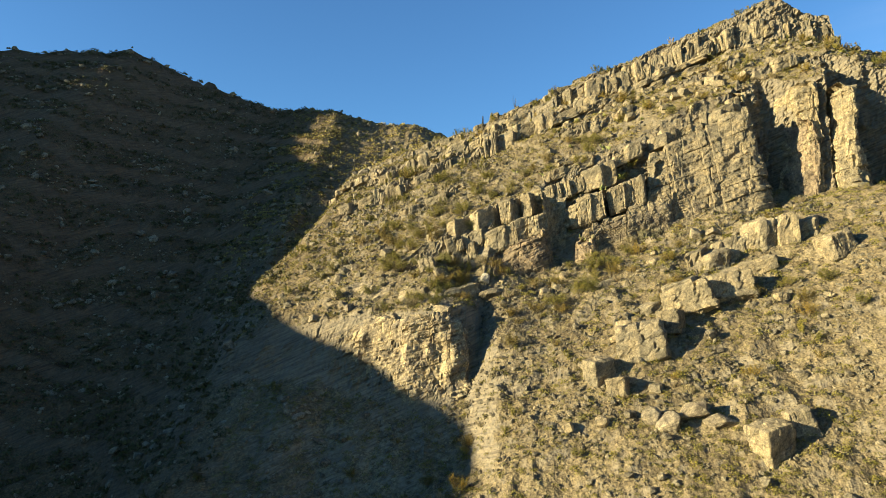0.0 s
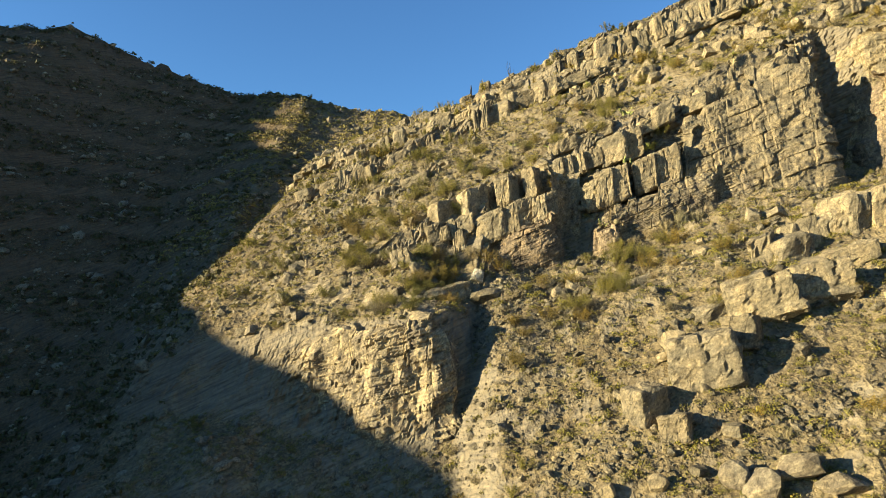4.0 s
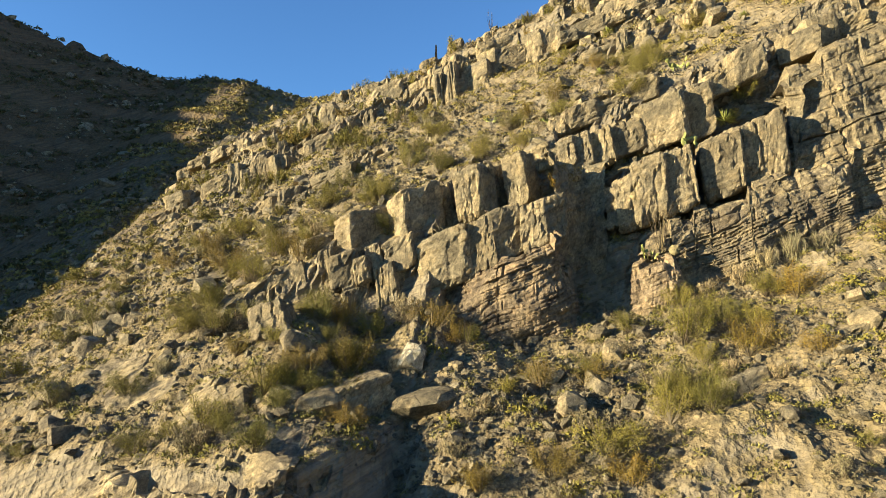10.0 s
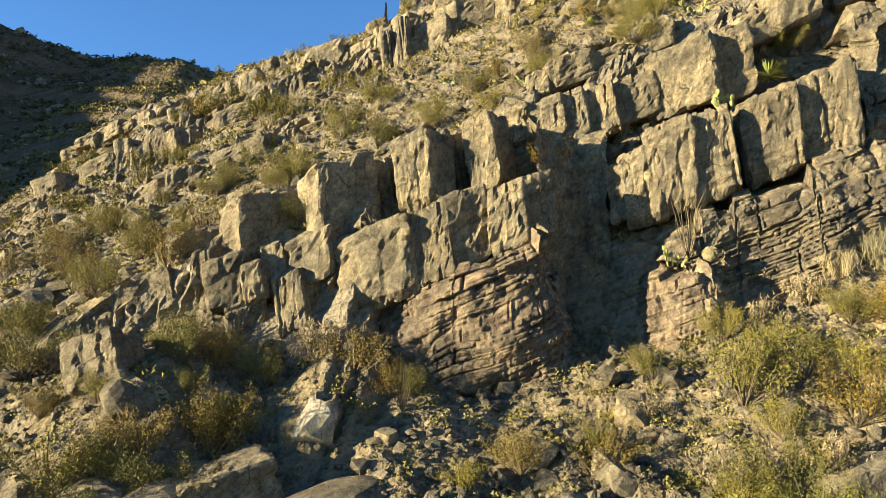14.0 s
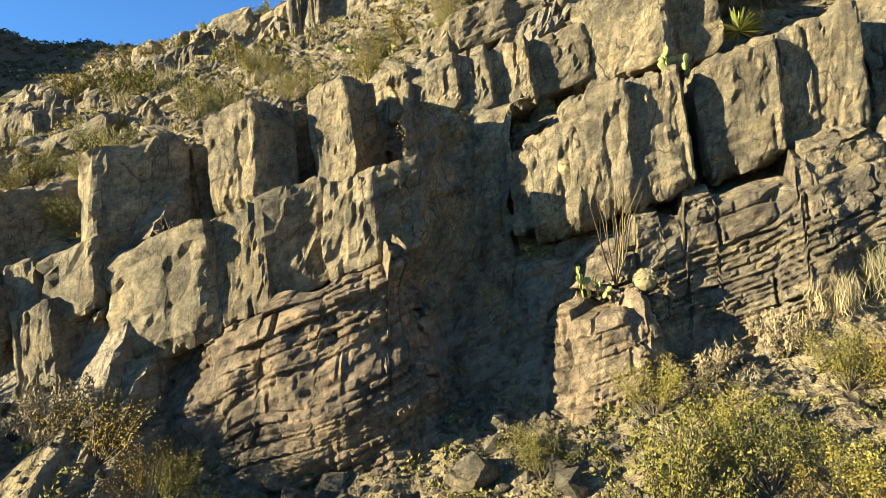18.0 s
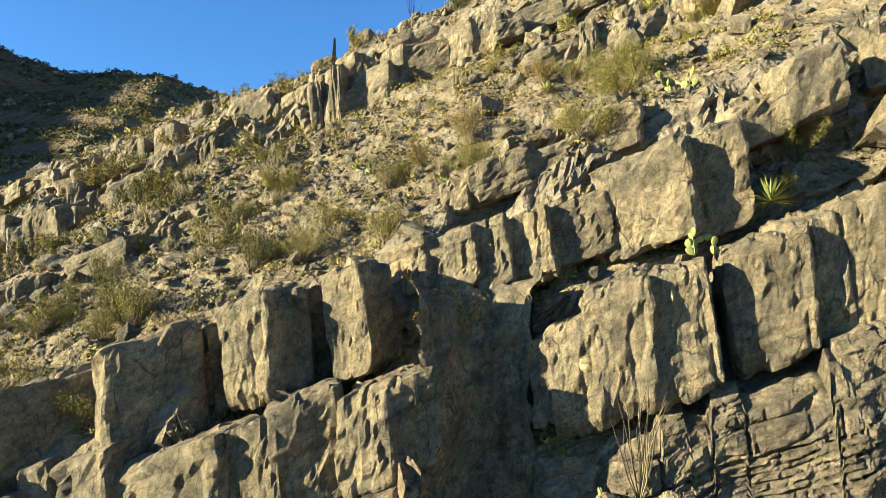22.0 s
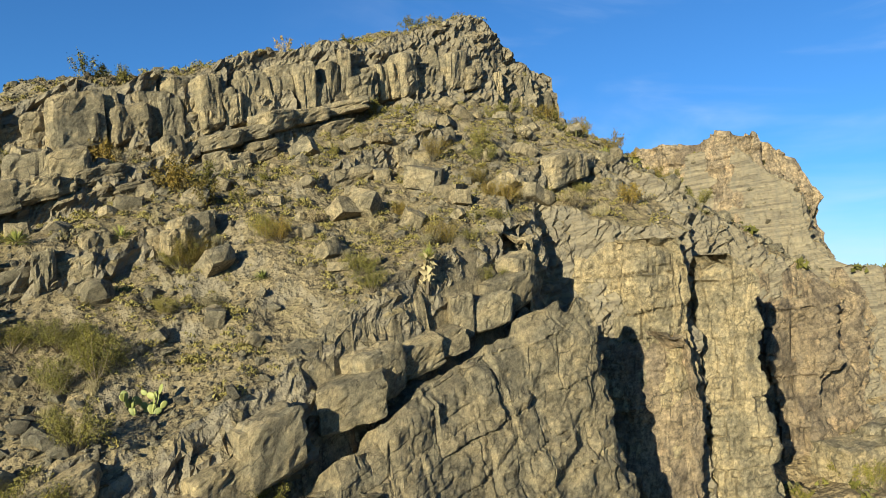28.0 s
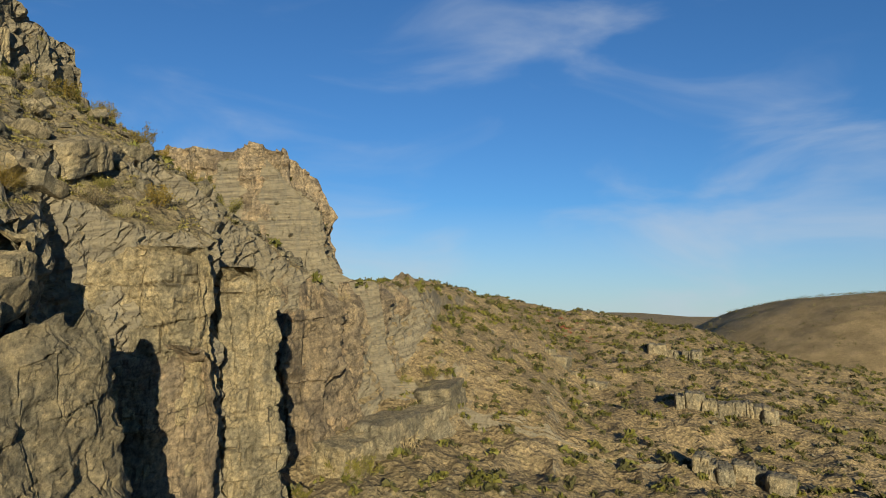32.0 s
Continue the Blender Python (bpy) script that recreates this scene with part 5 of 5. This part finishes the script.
scatter_scrub("slope_grass", "low olive-yellow grass tufts between the upper ledges", OLIVE_GRASS, -22, 50, 75, 104, 6500, 0.3, 0.8, 608, 46, 0.4, 0.17)
scatter_scrub("talus_grass", "low olive-yellow grass tufts on the talus", OLIVE_GRASS, -20, 44, 40, 74, 5000, 0.3, 0.8, 609, 50, 0.3, 0.15)
scatter_scrub("saddle_grass", "olive grass and scrub on the sunlit slope below the ridge", OLIVE_GRASS, -34, 0, 100, 157, 2500, 0.4, 1.1, 610, 16, 0.6, 0.36)
scatter_scrub("reddish_scrub", "patch of reddish scrub on the far field", RED, 98, 110, 52, 60, 16, 0.6, 1.2, 604)
scatter_scrub("hill_scrub", "scrub on the distant rounded hill", FAR_SCRUB, 220, 400, -200, 30, 3000, 1.0, 2.6, 605, 10)
scatter_scrub("lower_scrub", "olive scrub on the lower slope", CREOSOTE, -12, 46, 30, 72, 1500, 0.4, 1.2, 606, 80, 0.3, 0.12)


def yucca(x, y, size, z=None, trunk=0.0, label="green yucca rosette with stiff pointed blades"):
    rng = np.random.default_rng(int(x * 100) + 7)
    e = thing("yucca", (x, y, gz(x, y) if z is None else z), label, "yucca", "yuccas on the slope")
    n = 95
    a, el = rng.uniform(0, 2 * np.pi, n), np.arcsin(rng.uniform(-0.25, 1.0, n))
    d = np.stack([np.cos(a) * np.cos(el), np.sin(a) * np.cos(el), np.sin(el)], -1)
    side = np.cross(d, np.array([0.0, 0.0, 1.0]))
    side /= np.linalg.norm(side, axis=1)[:, None] + 1e-6
    L = (size * 0.55 * rng.uniform(0.8, 1.1, n))[:, None]
    base = np.array([0, 0, trunk + 0.08 * size])
    co = np.stack([base + d * 0.03 - side * 0.016 * size, base + d * L * 0.55 - side * 0.024 * size, base + d * L - np.array([0, 0, 0.03]) * L, base + d * L * 0.55 + side * 0.024 * size], 1).reshape(-1, 3)
    part("rosette", mesh_arrays("rosette", co, np.arange(n * 4).reshape(n, 4), GREEN), e, Matrix())
    if trunk:
        path = np.array([[[0, 0, -0.1], [0.02, 0, trunk * 0.3], [0.03, 0.01, trunk * 0.6], [0.01, 0.02, trunk * 0.85], [0, 0, trunk * 1.05]]])
        co, f = tubes(path, 0.09)
        part("trunk", mesh_arrays("trunk", co, f, TWIG), e, Matrix(), "shaggy brown trunk")
        c = np.array([0, 0, trunk]) + rng.normal(0, 1, (60, 3)) * np.array([0.09, 0.09, 0.25 * trunk]) - np.array([0, 0, 0.25 * trunk])
        co, f = leaf_quads(rng, c, 0.3, -0.6)
        part("skirt", mesh_arrays("skirt", co, f, STRAW), e, Matrix(), "skirt of dead straw-coloured blades")
    return e


yucca(19.6, 75.6, 1.25, 44.3)
yucca(17.3, 87.6, 1.1, gz(17.3, 87.6) + 0.3)
yucca(20.6, 86.6, 1.0)
yucca(28.4, 77.75, 0.9, None, 1.2, "yucca with a short shaggy trunk on the rubble slope")
yucca(44.5, 80.2, 1.2)
yucca(61.3, 84.5, 1.1, None, 1.1, "small yucca with a trunk on the skyline")
yucca(15.6, 83.6, 0.9)
yucca(24.0, 82.0, 0.8)

pad_bm = bmesh.new()
bmesh.ops.create_uvsphere(pad_bm, u_segments=10, v_segments=7, radius=0.5)
for v in pad_bm.verts:
    v.co.y *= 0.16
    v.co.x *= 0.82 + 0.25 * v.co.z
    v.co.z += 0.5
PAD_MESH = bpy.data.meshes.new("pad")
pad_bm.to_mesh(PAD_MESH)
pad_bm.free()
PAD_MESH.materials.append(PAD)
PAD_MESH.polygons.foreach_set("use_smooth", [True] * len(PAD_MESH.polygons))


def prickly_pear(x, y, size, pads, z=None):
    rnd = random.Random(int(x * 77))
    e = thing("prickly_pear", (x, y, gz(x, y) if z is None else z), "yellow-green prickly pear cactus with flat round pads", "cactus", "prickly pears on the slope")
    tops = [(Vector((rnd.uniform(-0.3, 0.3) * size, rnd.uniform(-0.2, 0.2) * size, -0.03)), rnd.uniform(-50, 50), rnd.uniform(0, 180)) for _ in range(max(3, pads // 5))]
    for i in range(pads):
        at, tilt, turn = rnd.choice(tops)
        p = 0.18 * size * rnd.uniform(0.8, 1.15)
        tilt, turn = max(-80, min(80, tilt + rnd.uniform(-32, 32))), turn + rnd.uniform(-60, 60)
        m = Matrix.Translation(at) @ pose(0, 0, 0, 0, 0, turn) @ pose(0, 0, 0, rnd.uniform(-15, 15), tilt, 0) @ Matrix.Diagonal((p, p, p * 1.15, 1))
        part("pad", PAD_MESH, e, m)
        if at.z < 0.36 * size:
            tops.append((m @ Vector((0, 0, 0.93)), tilt, turn))
    return e


prickly_pear(17.6, 74.9, 1.1, 28, 43.0)
prickly_pear(14.8, 73.2, 0.9, 22, 37.35)
prickly_pear(19.2, 80.0, 1.4, 44)
prickly_pear(10.3, 73.0, 0.7, 7, 35.6)
prickly_pear(12.0, 80.6, 1.0, 16)
prickly_pear(9.2, 83.5, 1.0, 14)
prickly_pear(26.0, 92.0, 1.1, 14)
prickly_pear(22.8, 77.6, 0.9, 10)
prickly_pear(30.0, 79.6, 0.8, 9)


def ocotillo(x, y, h, canes, z=None, seed=0):
    rng = np.random.default_rng(900 + seed)
    e = thing("ocotillo", (x, y, gz(x, y) if z is None else z), "tall bare ocotillo with thin thorny grey canes", "ocotillo", "ocotillos on the slope")
    st = stems_array(rng, canes, h, h * 0.32)
    for i in range(canes):
        co, f = tubes(st[i:i + 1], 0.022)
        part("cane", mesh_arrays("cane", co, f, TWIG if i % 3 else DRY), e, Matrix())
    return e


ocotillo(15.4, 73.5, 2.7, 15, 37.6, 1)
ocotillo(1.4, 74.3, 1.3, 9, None, 2)
ocotillo(6.4, 71.4, 1.5, 10, None, 3)
ocotillo(8.0, 92.0, 2.2, 10, None, 4)
ocotillo(10.5, 99.0, 2.2, 9, None, 5)
ocotillo(-9, 110, 2.4, 10, None, 6)
ocotillo(-16, 117, 2.4, 10, None, 7)


def cushion(x, y, size, z):
    rng = np.random.default_rng(int(x * 31))
    e = thing("cushion_cactus", (x, y, z), "round straw-coloured spiny cushion cactus on the rock", "cactus", "cushion cacti on the cliff")
    d = rng.normal(0, 1, (420, 3))
    d /= np.linalg.norm(d, axis=1)[:, None]
    d[:, 2] = np.abs(d[:, 2])
    co, f = leaf_quads(rng, d * size * 0.45, 0.07 * size / 0.6, 0.1, 0.16)
    part("spine_cover", mesh_arrays("spine_cover", co, f, STRAW), e, Matrix())
    bm = bmesh.new()
    bmesh.ops.create_icosphere(bm, subdivisions=2, radius=0.44 * size)
    me = bpy.data.meshes.new("body")
    bm.to_mesh(me)
    bm.free()
    me.materials.append(DRY)
    part("body", me, e, Matrix())


cushion(9.6, 76.3, 0.6, 42.6)
cushion(14.6, 74.55, 0.55, 40.45)
cushion(15.9, 73.1, 0.55, 37.7)
stump = thing("dead_stalk", (5.8, 99.6, gz(5.8, 99.6)), "dark dead stalk standing upright on the skyline", "dead plant")
co, f = tubes(np.array([[[0, 0, -0.2], [0.02, 0, 0.5], [0, 0.02, 1.0], [0.03, 0, 1.5], [0.02, 0, 1.9]]]), 0.2)
part("stalk", mesh_arrays("stalk", co, f, TWIG), stump, Matrix())
